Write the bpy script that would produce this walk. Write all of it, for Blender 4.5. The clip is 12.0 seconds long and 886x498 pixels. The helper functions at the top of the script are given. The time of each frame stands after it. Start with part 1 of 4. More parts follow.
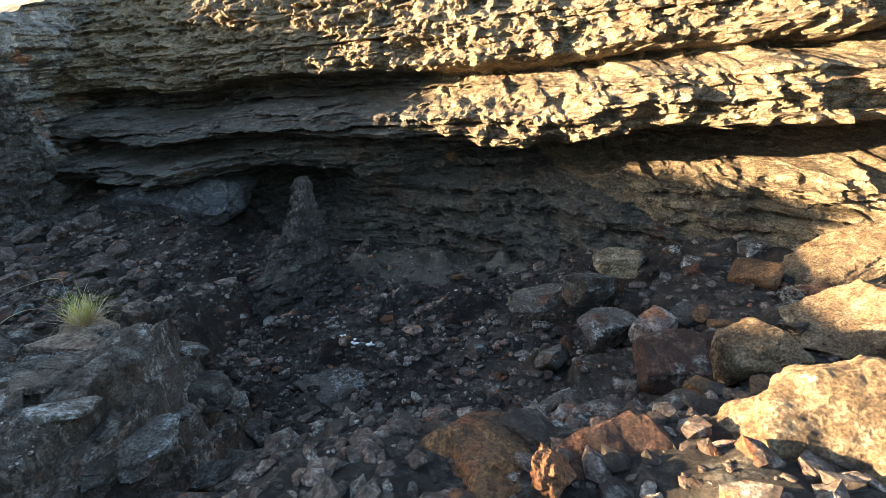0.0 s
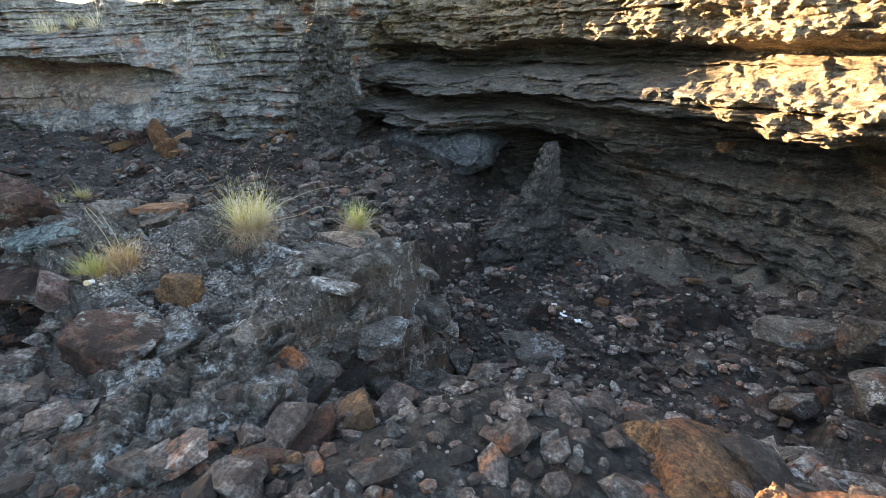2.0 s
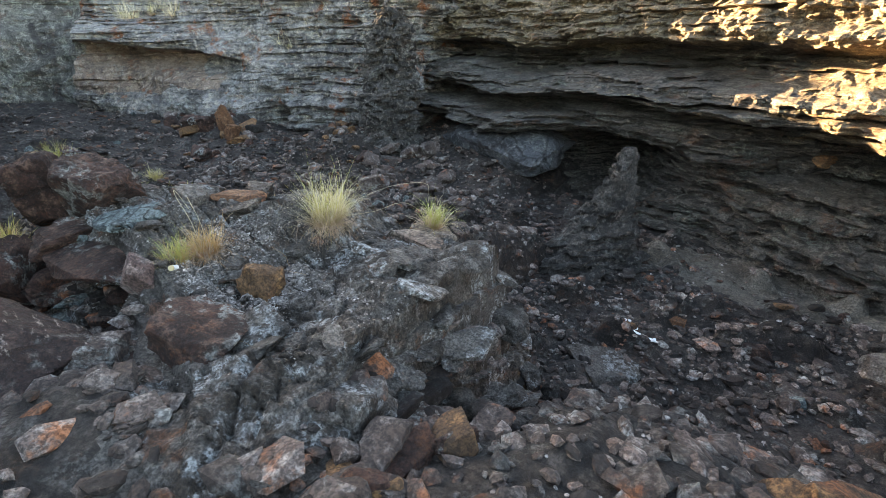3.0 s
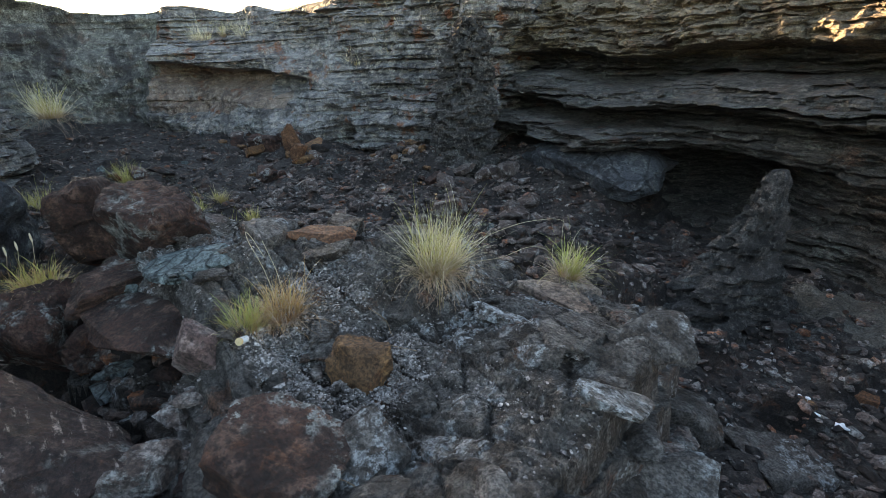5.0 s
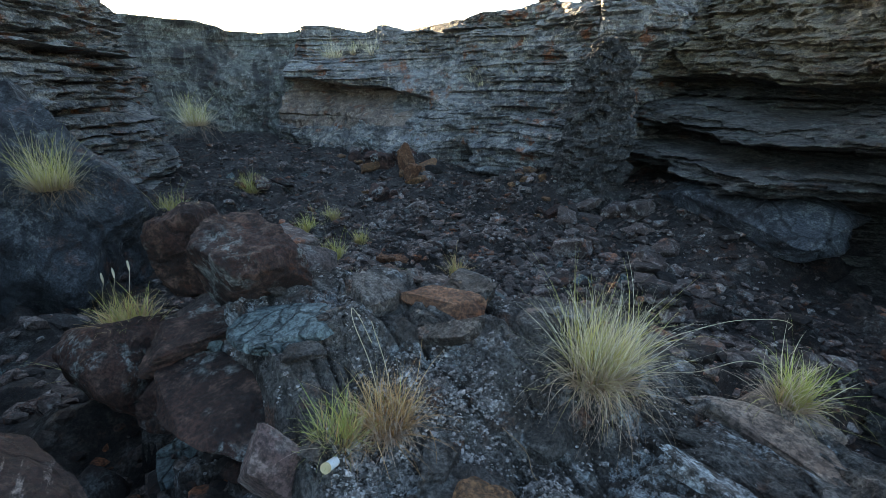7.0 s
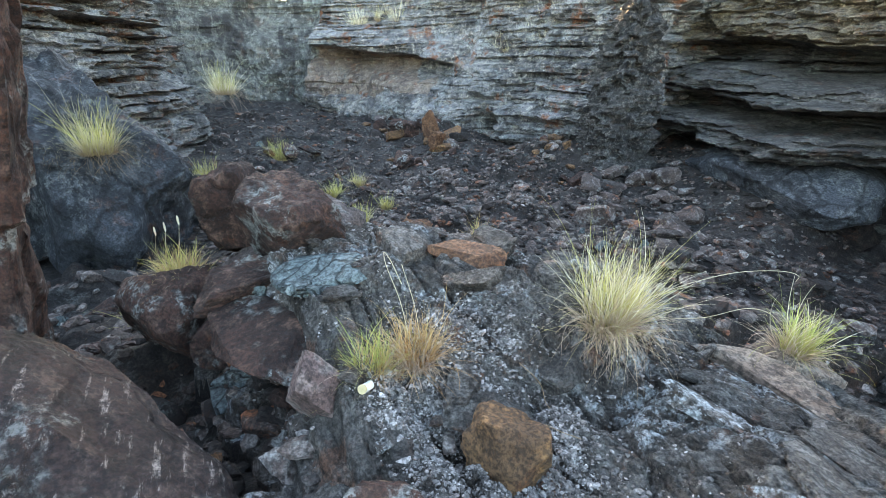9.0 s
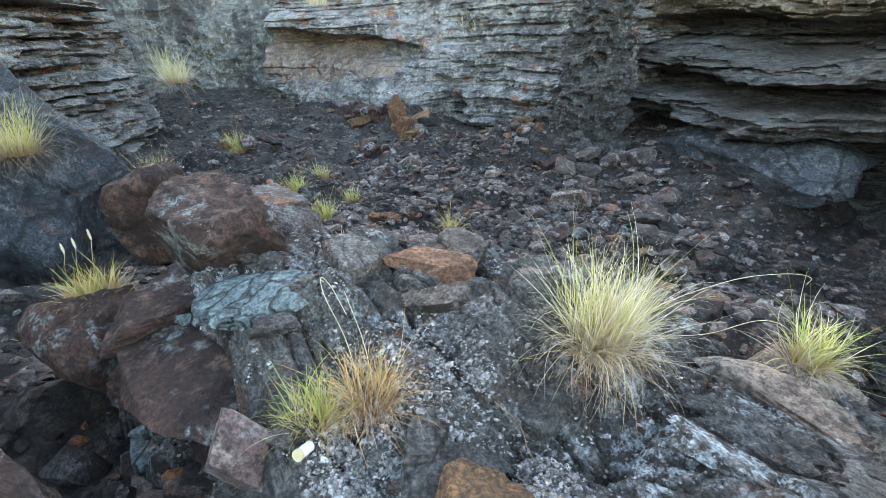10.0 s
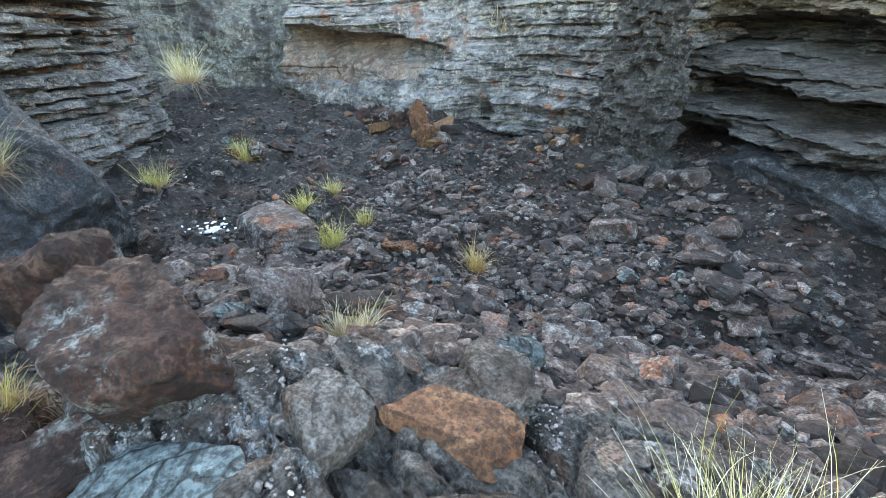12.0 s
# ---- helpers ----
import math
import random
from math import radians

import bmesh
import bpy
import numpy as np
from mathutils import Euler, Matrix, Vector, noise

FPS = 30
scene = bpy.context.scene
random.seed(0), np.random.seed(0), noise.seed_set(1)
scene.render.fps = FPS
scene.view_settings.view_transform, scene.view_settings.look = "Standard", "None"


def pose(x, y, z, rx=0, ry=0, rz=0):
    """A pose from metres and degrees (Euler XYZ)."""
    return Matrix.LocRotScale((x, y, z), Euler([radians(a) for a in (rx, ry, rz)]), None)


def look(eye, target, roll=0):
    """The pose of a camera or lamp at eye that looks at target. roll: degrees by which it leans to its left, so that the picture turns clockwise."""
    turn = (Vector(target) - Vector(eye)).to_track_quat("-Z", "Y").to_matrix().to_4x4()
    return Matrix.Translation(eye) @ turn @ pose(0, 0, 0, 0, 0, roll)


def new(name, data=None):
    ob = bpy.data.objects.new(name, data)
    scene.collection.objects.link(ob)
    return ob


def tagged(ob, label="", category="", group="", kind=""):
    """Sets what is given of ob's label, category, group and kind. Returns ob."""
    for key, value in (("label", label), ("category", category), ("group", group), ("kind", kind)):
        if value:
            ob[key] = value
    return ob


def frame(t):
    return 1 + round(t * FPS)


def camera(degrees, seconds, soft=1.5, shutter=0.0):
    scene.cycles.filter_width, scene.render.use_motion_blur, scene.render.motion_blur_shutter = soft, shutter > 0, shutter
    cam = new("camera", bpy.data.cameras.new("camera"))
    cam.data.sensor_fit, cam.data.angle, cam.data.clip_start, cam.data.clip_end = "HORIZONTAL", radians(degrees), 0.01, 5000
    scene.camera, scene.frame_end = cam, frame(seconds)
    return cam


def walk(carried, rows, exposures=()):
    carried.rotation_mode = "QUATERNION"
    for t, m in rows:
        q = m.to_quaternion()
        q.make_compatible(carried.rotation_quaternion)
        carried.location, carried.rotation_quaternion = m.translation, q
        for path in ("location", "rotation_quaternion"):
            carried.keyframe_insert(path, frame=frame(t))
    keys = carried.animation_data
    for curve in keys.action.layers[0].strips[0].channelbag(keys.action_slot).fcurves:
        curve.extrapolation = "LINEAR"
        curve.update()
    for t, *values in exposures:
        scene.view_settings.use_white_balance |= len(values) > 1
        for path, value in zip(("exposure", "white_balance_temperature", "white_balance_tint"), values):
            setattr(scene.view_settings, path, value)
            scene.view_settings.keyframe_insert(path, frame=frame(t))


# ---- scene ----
cam = camera(85.9, 12.0, soft=0.8)
PATH = [
    (0, (-0.051, -0.088, 1.445), (-0.286, 1.741, 0.67), -5.2),
    (0.5, (-0.051, -0.095, 1.447), (-0.307, 1.736, 0.684), -4.9),
    (1, (-0.07, -0.093, 1.442), (-0.491, 1.709, 0.684), -5.7),
    (1.5, (-0.115, -0.123, 1.403), (-0.929, 1.536, 0.638), -4.5),
    (2, (-0.141, -0.153, 1.355), (-1.205, 1.332, 0.541), -2.0),
    (2.5, (-0.239, -0.186, 1.359), (-1.409, 1.221, 0.55), -2.0),
    (3, (-0.526, -0.187, 1.321), (-1.718, 1.194, 0.502), -0.3),
    (3.2, (-0.596, -0.199, 1.351), (-1.806, 1.168, 0.533), -0.2),
    (4.8, (-1.443, 0.127, 1.185), (-2.795, 1.393, 0.43), -1.7),
    (5, (-1.574, 0.147, 1.164), (-2.931, 1.411, 0.417), -1.6),
    (5.5, (-1.841, 0.21, 1.236), (-3.237, 1.444, 0.51), -1.4),
    (6, (-1.987, 0.315, 1.238), (-3.468, 1.469, 0.549), -1.0),
    (6.5, (-2.339, 0.49, 1.194), (-3.919, 1.53, 0.543), -0.0),
    (7, (-2.328, 0.432, 1.169), (-3.95, 1.393, 0.5), -0.0),
    (7.2, (-2.285, 0.386, 1.177), (-3.909, 1.333, 0.494), -0.3),
    (8.8, (-2.177, 0.343, 1.152), (-3.82, 1.185, 0.383), -0.5),
    (9, (-2.171, 0.337, 1.147), (-3.802, 1.191, 0.367), -0.6),
    (9.5, (-2.298, 0.427, 1.097), (-3.887, 1.328, 0.284), -1.5),
    (10, (-2.466, 0.583, 1.107), (-4.026, 1.509, 0.266), -1.7),
    (10.5, (-2.515, 0.671, 1.152), (-4.03, 1.678, 0.322), -1.7),
    (11, (-2.85, 0.747, 1.158), (-4.339, 1.81, 0.351), -2.0),
    (11.5, (-3.049, 0.838, 1.217), (-4.552, 1.853, 0.374), -1.3),
    (12, (-3.245, 1.015, 1.188), (-4.84, 1.866, 0.334), -1.1),
]
EXPOSURES = [(0, 3.74, 6500, 10), (1.0, 3.64, 6500, 10), (1.5, 3.39, 6700, 12), (2.0, 4.4, 7100, 15), (3.0, 4.5, 7400, 17), (5.0, 3.9, 7000, 15), (5.5, 4.48, 6900, 14), (6.0, 4.38, 6900, 14), (6.5, 3.43, 6000, 10), (7.0, 3.58, 6000, 10), (9.0, 4.98, 6850, 14), (10.0, 5.08, 6950, 14), (12.0, 5.18, 7050, 14)]
walk(cam, [(t, look(eye, target, roll)) for t, eye, target, roll in PATH], EXPOSURES)

# ---- sky and sun ----
SUN_WAY = Vector((-1.0, -0.01, 0.148)).normalized()
world = bpy.data.worlds.new("world")
scene.world = world
world.use_nodes = True
sky = world.node_tree.nodes.new("ShaderNodeTexSky")
sky.sky_type, sky.sun_disc = "NISHITA", False
sky.sun_elevation = math.asin(SUN_WAY.z)
sky.sun_rotation = math.atan2(SUN_WAY.x, SUN_WAY.y)
background = world.node_tree.nodes["Background"]
background.inputs["Strength"].default_value = 0.06
world.node_tree.links.new(sky.outputs[0], background.inputs["Color"])
sun = new("sun", bpy.data.lights.new("sun", "SUN"))
sun.data.energy, sun.data.angle, sun.data.color = 5.0, radians(0.6), (1.0, 0.72, 0.40)
sun.matrix_world = look(SUN_WAY * 50, (0, 0, 0))


# ---- materials ----
def material(name):
    m = bpy.data.materials.new(name)
    m.use_nodes = True
    return m, m.node_tree.nodes, m.node_tree.links, m.node_tree.nodes["Principled BSDF"]


def rock_material(name, dark, mid, light, lichen=0.0, rust=0.0, bands=0.0, roughness=0.85, bump=0.5, spread=0.35, scale=1.0, lichen_colour=(0.42, 0.43, 0.40), dust=0.0, cracks=0.0, crack_size=5.0, crack_flat=(1.0, 1.0, 1.0), streaks=0.0, veins=0.0):
    """Weathered rock: mottled colour at three scales, bedding bands, pale lichen, rust, painted crevice shade and fine
    relief.
    """
    m, nodes, links, shader = material(name)
    geo = nodes.new("ShaderNodeNewGeometry")
    info = nodes.new("ShaderNodeObjectInfo")
    offset = nodes.new("ShaderNodeVectorMath")
    offset.operation = "MULTIPLY_ADD"
    spin = nodes.new("ShaderNodeCombineXYZ")
    for i in range(3):
        links.new(info.outputs["Random"], spin.inputs[i])
    links.new(spin.outputs[0], offset.inputs[0])
    offset.inputs[1].default_value = (7, 11, 5)
    links.new(geo.outputs["Position"], offset.inputs[2])

    def tex(size, detail, rough=0.6, stretch=None):
        node = nodes.new("ShaderNodeTexNoise")
        node.inputs["Scale"].default_value = size * scale
        node.inputs["Detail"].default_value = detail
        node.inputs["Roughness"].default_value = rough
        if stretch:
            mapping = nodes.new("ShaderNodeMapping")
            mapping.inputs["Scale"].default_value = stretch
            links.new(offset.outputs[0], mapping.inputs[0])
            links.new(mapping.outputs[0], node.inputs["Vector"])
        else:
            links.new(offset.outputs[0], node.inputs["Vector"])
        return node.outputs["Fac"]

    def ramp(value, lo, hi):
        node = nodes.new("ShaderNodeMapRange")
        node.interpolation_type = "SMOOTHSTEP"
        node.inputs["From Min"].default_value, node.inputs["From Max"].default_value = lo, hi
        links.new(value, node.inputs["Value"])
        return node.outputs["Result"]

    def blend(fac, a, b, mode="MIX", amount=None):
        node = nodes.new("ShaderNodeMix")
        node.data_type, node.blend_type = "RGBA", mode
        if fac is None:
            node.inputs["Factor"].default_value = amount
        else:
            links.new(fac, node.inputs["Factor"])
        for socket, value in ((node.inputs["A"], a), (node.inputs["B"], b)):
            if isinstance(value, tuple):
                socket.default_value = (*value, 1)
            else:
                links.new(value, socket)
        return node.outputs["Result"]

    def times(value, k):
        node = nodes.new("ShaderNodeMath")
        node.operation = "MULTIPLY"
        links.new(value, node.inputs[0])
        if isinstance(k, float):
            node.inputs[1].default_value = k
        else:
            links.new(k, node.inputs[1])
        return node.outputs[0]

    broad, grain, fine = tex(1.6, 5), tex(9, 8, 0.7), tex(55, 4, 0.7)
    colour = blend(ramp(broad, 0.40, 0.60), dark, mid)
    colour = blend(ramp(grain, 0.48, 0.66), colour, light)
    if bands:
        band = ramp(tex(3.0, 6, 0.75, (0.5, 0.5, 9.0)), 0.42, 0.62)
        colour = blend(times(band, bands), colour, blend(None, light, mid, "MIX", 0.3))
    if streaks:
        colour = blend(times(ramp(tex(1.6, 5, 0.65, (2.2, 2.2, 0.28)), 0.48, 0.62), streaks), colour, (0.045, 0.04, 0.04))
    if rust:
        colour = blend(times(ramp(tex(2.3, 6, 0.7), 0.56, 0.66), rust), colour, (0.30, 0.11, 0.045))
    if lichen:
        patch = times(ramp(tex(2.6, 4), 0.53, 0.62), ramp(tex(14, 7, 0.75), 0.46, 0.56))
        colour = blend(times(patch, lichen), colour, lichen_colour)
    if veins:
        line = times(ramp(tex(2.0, 5, 0.7, (1.2, 9.0, 9.0)), 0.55, 0.64), ramp(tex(26, 6, 0.8), 0.42, 0.56))
        colour = blend(times(line, veins), colour, (0.40, 0.33, 0.29))
    if dust:
        split = nodes.new("ShaderNodeSeparateXYZ")
        links.new(geo.outputs["Normal"], split.inputs[0])
        colour = blend(times(times(ramp(split.outputs[2], 0.75, 0.97), ramp(tex(7, 7, 0.75), 0.44, 0.6)), dust), colour, (0.30, 0.28, 0.26))
    crack = None
    if cracks:
        warp = nodes.new("ShaderNodeTexNoise")
        warp.inputs["Scale"].default_value, warp.inputs["Detail"].default_value = 3.0, 4
        links.new(offset.outputs[0], warp.inputs["Vector"])
        shift = nodes.new("ShaderNodeVectorMath")
        shift.operation = "MULTIPLY_ADD"
        shift.inputs[1].default_value = (0.35, 0.35, 0.35)
        links.new(warp.outputs["Color"], shift.inputs[0])
        links.new(offset.outputs[0], shift.inputs[2])
        squash = nodes.new("ShaderNodeMapping")
        squash.inputs["Scale"].default_value = crack_flat
        links.new(shift.outputs[0], squash.inputs[0])
        cells = nodes.new("ShaderNodeTexVoronoi")
        cells.feature = "DISTANCE_TO_EDGE"
        cells.inputs["Scale"].default_value = crack_size
        links.new(squash.outputs[0], cells.inputs["Vector"])
        crack = ramp(cells.outputs["Distance"], 0.0, 0.07)
        colour = blend(crack, blend(None, colour, (0.012, 0.010, 0.009), "MIX", cracks), colour)
    hue = nodes.new("ShaderNodeHueSaturation")
    jitter = nodes.new("ShaderNodeMapRange")
    jitter.inputs["To Min"].default_value, jitter.inputs["To Max"].default_value = 1 - spread, 1 + spread
    island = nodes.new("ShaderNodeMath")
    island.operation = "FRACT"
    add = nodes.new("ShaderNodeMath")
    links.new(info.outputs["Random"], add.inputs[0])
    links.new(geo.outputs["Random Per Island"], add.inputs[1])
    links.new(add.outputs[0], island.inputs[0])
    links.new(island.outputs[0], jitter.inputs["Value"])
    links.new(jitter.outputs["Result"], hue.inputs["Value"])
    links.new(colour, hue.inputs["Color"])
    # Crevice shade painted near-black in the relief's hollows, its high spots paler.
    colour = blend(ramp(fine, 0.40, 0.60), blend(None, hue.outputs[0], (0.012, 0.011, 0.010), "MIX", 0.62), hue.outputs[0])
    pits = tex(21, 7, 0.72)
    colour = blend(ramp(pits, 0.36, 0.47), blend(None, colour, (0.010, 0.009, 0.008), "MIX", 0.6), colour)
    colour = blend(times(ramp(pits, 0.60, 0.76), 0.22), colour, light)
    links.new(colour, shader.inputs["Base Color"])
    shader.inputs["Roughness"].default_value = roughness
    shader.inputs["Specular IOR Level"].default_value = 0.35
    first = nodes.new("ShaderNodeBump")
    first.inputs["Strength"].default_value, first.inputs["Distance"].default_value = bump, 0.08
    links.new(grain, first.inputs["Height"])
    second = nodes.new("ShaderNodeBump")
    second.inputs["Strength"].default_value, second.inputs["Distance"].default_value = bump, 0.008
    links.new(fine, second.inputs["Height"])
    middle = nodes.new("ShaderNodeBump")
    middle.inputs["Strength"].default_value, middle.inputs["Distance"].default_value = bump, 0.03
    links.new(pits, middle.inputs["Height"])
    links.new(first.outputs[0], middle.inputs["Normal"])
    links.new(middle.outputs[0], second.inputs["Normal"])
    if crack:
        third = nodes.new("ShaderNodeBump")
        third.inputs["Strength"].default_value, third.inputs["Distance"].default_value = 0.8, 0.03
        links.new(crack, third.inputs["Height"])
        links.new(third.outputs[0], first.inputs["Normal"])
    links.new(second.outputs[0], shader.inputs["Normal"])
    return m


# Cliff tan, brightened to help paint the sunlit part of wall_north.
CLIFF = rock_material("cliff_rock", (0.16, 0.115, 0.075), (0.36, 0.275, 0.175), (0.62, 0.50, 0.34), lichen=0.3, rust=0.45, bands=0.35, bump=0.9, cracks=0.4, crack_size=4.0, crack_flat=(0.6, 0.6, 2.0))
# Dark grey cliff beds; the cliff's shade is put into their colour.
SHADED_CLIFF = rock_material("shaded_cliff_rock", (0.05, 0.044, 0.039), (0.115, 0.10, 0.085), (0.29, 0.265, 0.23), lichen=0.6, rust=0.35, bands=0.8, bump=0.8, cracks=0.4, crack_size=3.0, crack_flat=(0.4, 0.4, 4.0), lichen_colour=(0.34, 0.36, 0.30))
WALL = rock_material("wall_rock", (0.10, 0.096, 0.098), (0.27, 0.262, 0.262), (0.54, 0.48, 0.40), lichen=0.7, rust=0.9, bands=0.6, bump=0.6, cracks=0.35, crack_size=1.7, crack_flat=(0.5, 0.5, 2.6), streaks=0.6, scale=0.7)
# Soil darkened to paint the shade in the gaps between stones.
SHADED_DIRT = rock_material("shaded_gully_dirt", (0.022, 0.017, 0.015), (0.055, 0.043, 0.037), (0.12, 0.098, 0.085), lichen=0.3, rust=0.3, bump=0.9, dust=0.12)
SAND = rock_material("pale_sand", (0.11, 0.092, 0.073), (0.18, 0.155, 0.124), (0.27, 0.235, 0.195), bump=0.5, lichen=0.2)
SCREE = rock_material("scree_rock", (0.056, 0.037, 0.030), (0.128, 0.094, 0.080), (0.27, 0.23, 0.205), lichen=0.45, rust=0.8, spread=0.8, bump=0.5)
LEDGE = rock_material("ledge_rock", (0.078, 0.059, 0.046), (0.170, 0.148, 0.130), (0.31, 0.283, 0.255), lichen=0.85, rust=0.5, bump=0.8, cracks=0.25, crack_size=4.0, crack_flat=(0.5, 2.0, 1.5), lichen_colour=(0.70, 0.72, 0.72), dust=0.35, scale=1.3)
CHIPS = rock_material("pale_chips", (0.17, 0.145, 0.132), (0.32, 0.285, 0.265), (0.50, 0.46, 0.43), bump=0.3, spread=0.6)
VEINED = rock_material("veined_red_rock", (0.022, 0.013, 0.011), (0.052, 0.029, 0.024), (0.10, 0.064, 0.053), lichen=0.4, rust=0.3, bump=0.6, spread=0.1, veins=0.8, cracks=0.3, crack_size=2.0)
RED = rock_material("red_rock", (0.040, 0.020, 0.015), (0.098, 0.047, 0.034), (0.17, 0.098, 0.073), lichen=0.75, rust=0.4, bump=0.7, spread=0.2, cracks=0.25, crack_size=2.0)
BROWN = rock_material("brown_rock", (0.11, 0.062, 0.034), (0.22, 0.12, 0.06), (0.38, 0.20, 0.085), rust=0.7, bump=0.6, spread=0.15)
ORANGE = rock_material("orange_rock", (0.12, 0.055, 0.028), (0.23, 0.105, 0.05), (0.34, 0.18, 0.10), rust=0.6, bump=0.5, spread=0.15)
PINK = rock_material("pink_rock", (0.15, 0.095, 0.085), (0.24, 0.155, 0.135), (0.36, 0.27, 0.24), lichen=0.3, bump=0.4, spread=0.1)
BLUE = rock_material("blue_grey_rock", (0.10, 0.122, 0.122), (0.155, 0.188, 0.183), (0.22, 0.255, 0.245), lichen=0.08, bump=0.3, spread=0.15, cracks=0.6, crack_size=9.0, crack_flat=(1.0, 0.6, 1.0))
TAN = rock_material("tan_rock", (0.20, 0.13, 0.075), (0.34, 0.235, 0.14), (0.52, 0.40, 0.27), rust=0.5, bump=0.9, spread=0.15, cracks=0.35, crack_size=2.2, crack_flat=(0.7, 1.0, 1.8))
BLACK = rock_material("black_rock", (0.05, 0.045, 0.042), (0.10, 0.09, 0.083), (0.26, 0.235, 0.21), lichen=0.4, bump=0.9, scale=1.6)
STREAK = rock_material("streaked_rock", (0.09, 0.087, 0.076), (0.18, 0.176, 0.155), (0.33, 0.32, 0.28), lichen=0.5, rust=0.15, bump=0.6, streaks=0.9, scale=0.6, lichen_colour=(0.33, 0.34, 0.28))
BUFF = rock_material("buff_rock", (0.17, 0.115, 0.085), (0.30, 0.22, 0.17), (0.46, 0.37, 0.29), lichen=0.4, rust=0.6, bands=0.3, bump=0.6, streaks=0.45, scale=0.8)
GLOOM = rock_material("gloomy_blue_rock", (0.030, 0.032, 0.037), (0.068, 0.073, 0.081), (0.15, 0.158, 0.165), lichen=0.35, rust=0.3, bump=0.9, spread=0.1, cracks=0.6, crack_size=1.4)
SMOOTH = rock_material("smooth_blue_rock", (0.05, 0.054, 0.062), (0.11, 0.118, 0.13), (0.20, 0.21, 0.22), lichen=0.4, bump=0.8, spread=0.1, cracks=0.6, crack_size=1.8)


def grass_material(name, root, tip, base=(0.27, 0.17, 0.085), height=0.12):
    """Blades that differ in tone, browner close to the root."""
    m, nodes, links, shader = material(name)
    geo = nodes.new("ShaderNodeNewGeometry")
    mix = nodes.new("ShaderNodeMix")
    mix.data_type = "RGBA"
    mix.inputs["A"].default_value, mix.inputs["B"].default_value = (*root, 1), (*tip, 1)
    links.new(geo.outputs["Random Per Island"], mix.inputs["Factor"])
    place = nodes.new("ShaderNodeTexCoord")
    split = nodes.new("ShaderNodeSeparateXYZ")
    links.new(place.outputs["Object"], split.inputs[0])
    up = nodes.new("ShaderNodeMapRange")
    up.inputs["From Min"].default_value, up.inputs["From Max"].default_value = 0.0, height
    links.new(split.outputs[2], up.inputs["Value"])
    foot = nodes.new("ShaderNodeMix")
    foot.data_type = "RGBA"
    foot.inputs["A"].default_value = (*base, 1)
    links.new(up.outputs["Result"], foot.inputs["Factor"])
    links.new(mix.outputs["Result"], foot.inputs["B"])
    links.new(foot.outputs["Result"], shader.inputs["Base Color"])
    shader.inputs["Roughness"].default_value = 0.5
    return m


GREEN = grass_material("green_grass", (0.38, 0.36, 0.07), (0.68, 0.60, 0.20), (0.36, 0.27, 0.10))
STRAW = grass_material("straw_grass", (0.46, 0.36, 0.19), (0.74, 0.65, 0.43))
GOLD = grass_material("golden_grass", (0.48, 0.27, 0.09), (0.72, 0.50, 0.23), (0.34, 0.18, 0.07))
FRESH = grass_material("fresh_grass", (0.29, 0.35, 0.055), (0.58, 0.58, 0.17), (0.36, 0.29, 0.10))
PALE = grass_material("pale_grass", (0.62, 0.52, 0.31), (0.86, 0.78, 0.57), (0.42, 0.28, 0.17))
DEAD = grass_material("dead_grass", (0.40, 0.29, 0.20), (0.72, 0.60, 0.45), (0.40, 0.28, 0.20))
m, _, _, shader = material("white_droppings")
shader.inputs["Base Color"].default_value, shader.inputs["Roughness"].default_value = (0.78, 0.79, 0.80, 1), 0.8
WHITE = m


# ---- shapes ----
def mesh_object(name, verts, faces, mat, parent=None, smooth=False):
    data = bpy.data.meshes.new(name)
    data.from_pydata(verts if isinstance(verts, list) else verts.tolist(), [], faces if isinstance(faces, list) else faces.tolist())
    data.materials.append(mat)
    if smooth:
        data.shade_smooth()
    ob = new(name, data)
    if parent:
        ob.parent = parent
    return ob


def ss(a, b, v):
    t = np.clip((v - a) / (b - a), 0, 1)
    return t * t * (3 - 2 * t)


def lerp(a, b, t):
    return a + (b - a) * t


def hashed(i, j, k):
    """A fixed random number from -1 to 1 for each cell of a lattice."""
    h = (np.asarray(i).astype(np.int64) * 374761393 + np.asarray(j).astype(np.int64) * 668265263 + np.asarray(k).astype(np.int64) * 1274126177) & 0xFFFFFFFF
    h = ((h ^ (h >> 13)) * 1103515245) & 0xFFFFFFFF
    h = ((h ^ (h >> 16)) * 2246822519) & 0xFFFFFFFF
    h = h ^ (h >> 15)
    return h / 2147483647.5 - 1.0


def smooth_noise(x, y, z):
    x, y, z = np.broadcast_arrays(np.asarray(x, float), np.asarray(y, float), np.asarray(z, float))
    i, j, k = np.floor(x), np.floor(y), np.floor(z)
    u, v, w = x - i, y - j, z - k
    u, v, w = u * u * (3 - 2 * u), v * v * (3 - 2 * v), w * w * (3 - 2 * w)
    out = 0
    for a in (0, 1):
        for b in (0, 1):
            for c in (0, 1):
                out = out + hashed(i + a, j + b, k + c) * (u if a else 1 - u) * (v if b else 1 - v) * (w if c else 1 - w)
    return out


def fract(x, y, z, octaves=4):
    total, amp, f = 0, 1.0, 1.0
    for o in range(octaves):
        total = total + amp * smooth_noise(x * f + 17.3 * o, y * f + 5.1 * o, z * f + 9.7 * o)
        amp, f = amp * 0.5, f * 2.13
    return total


ICO = {}
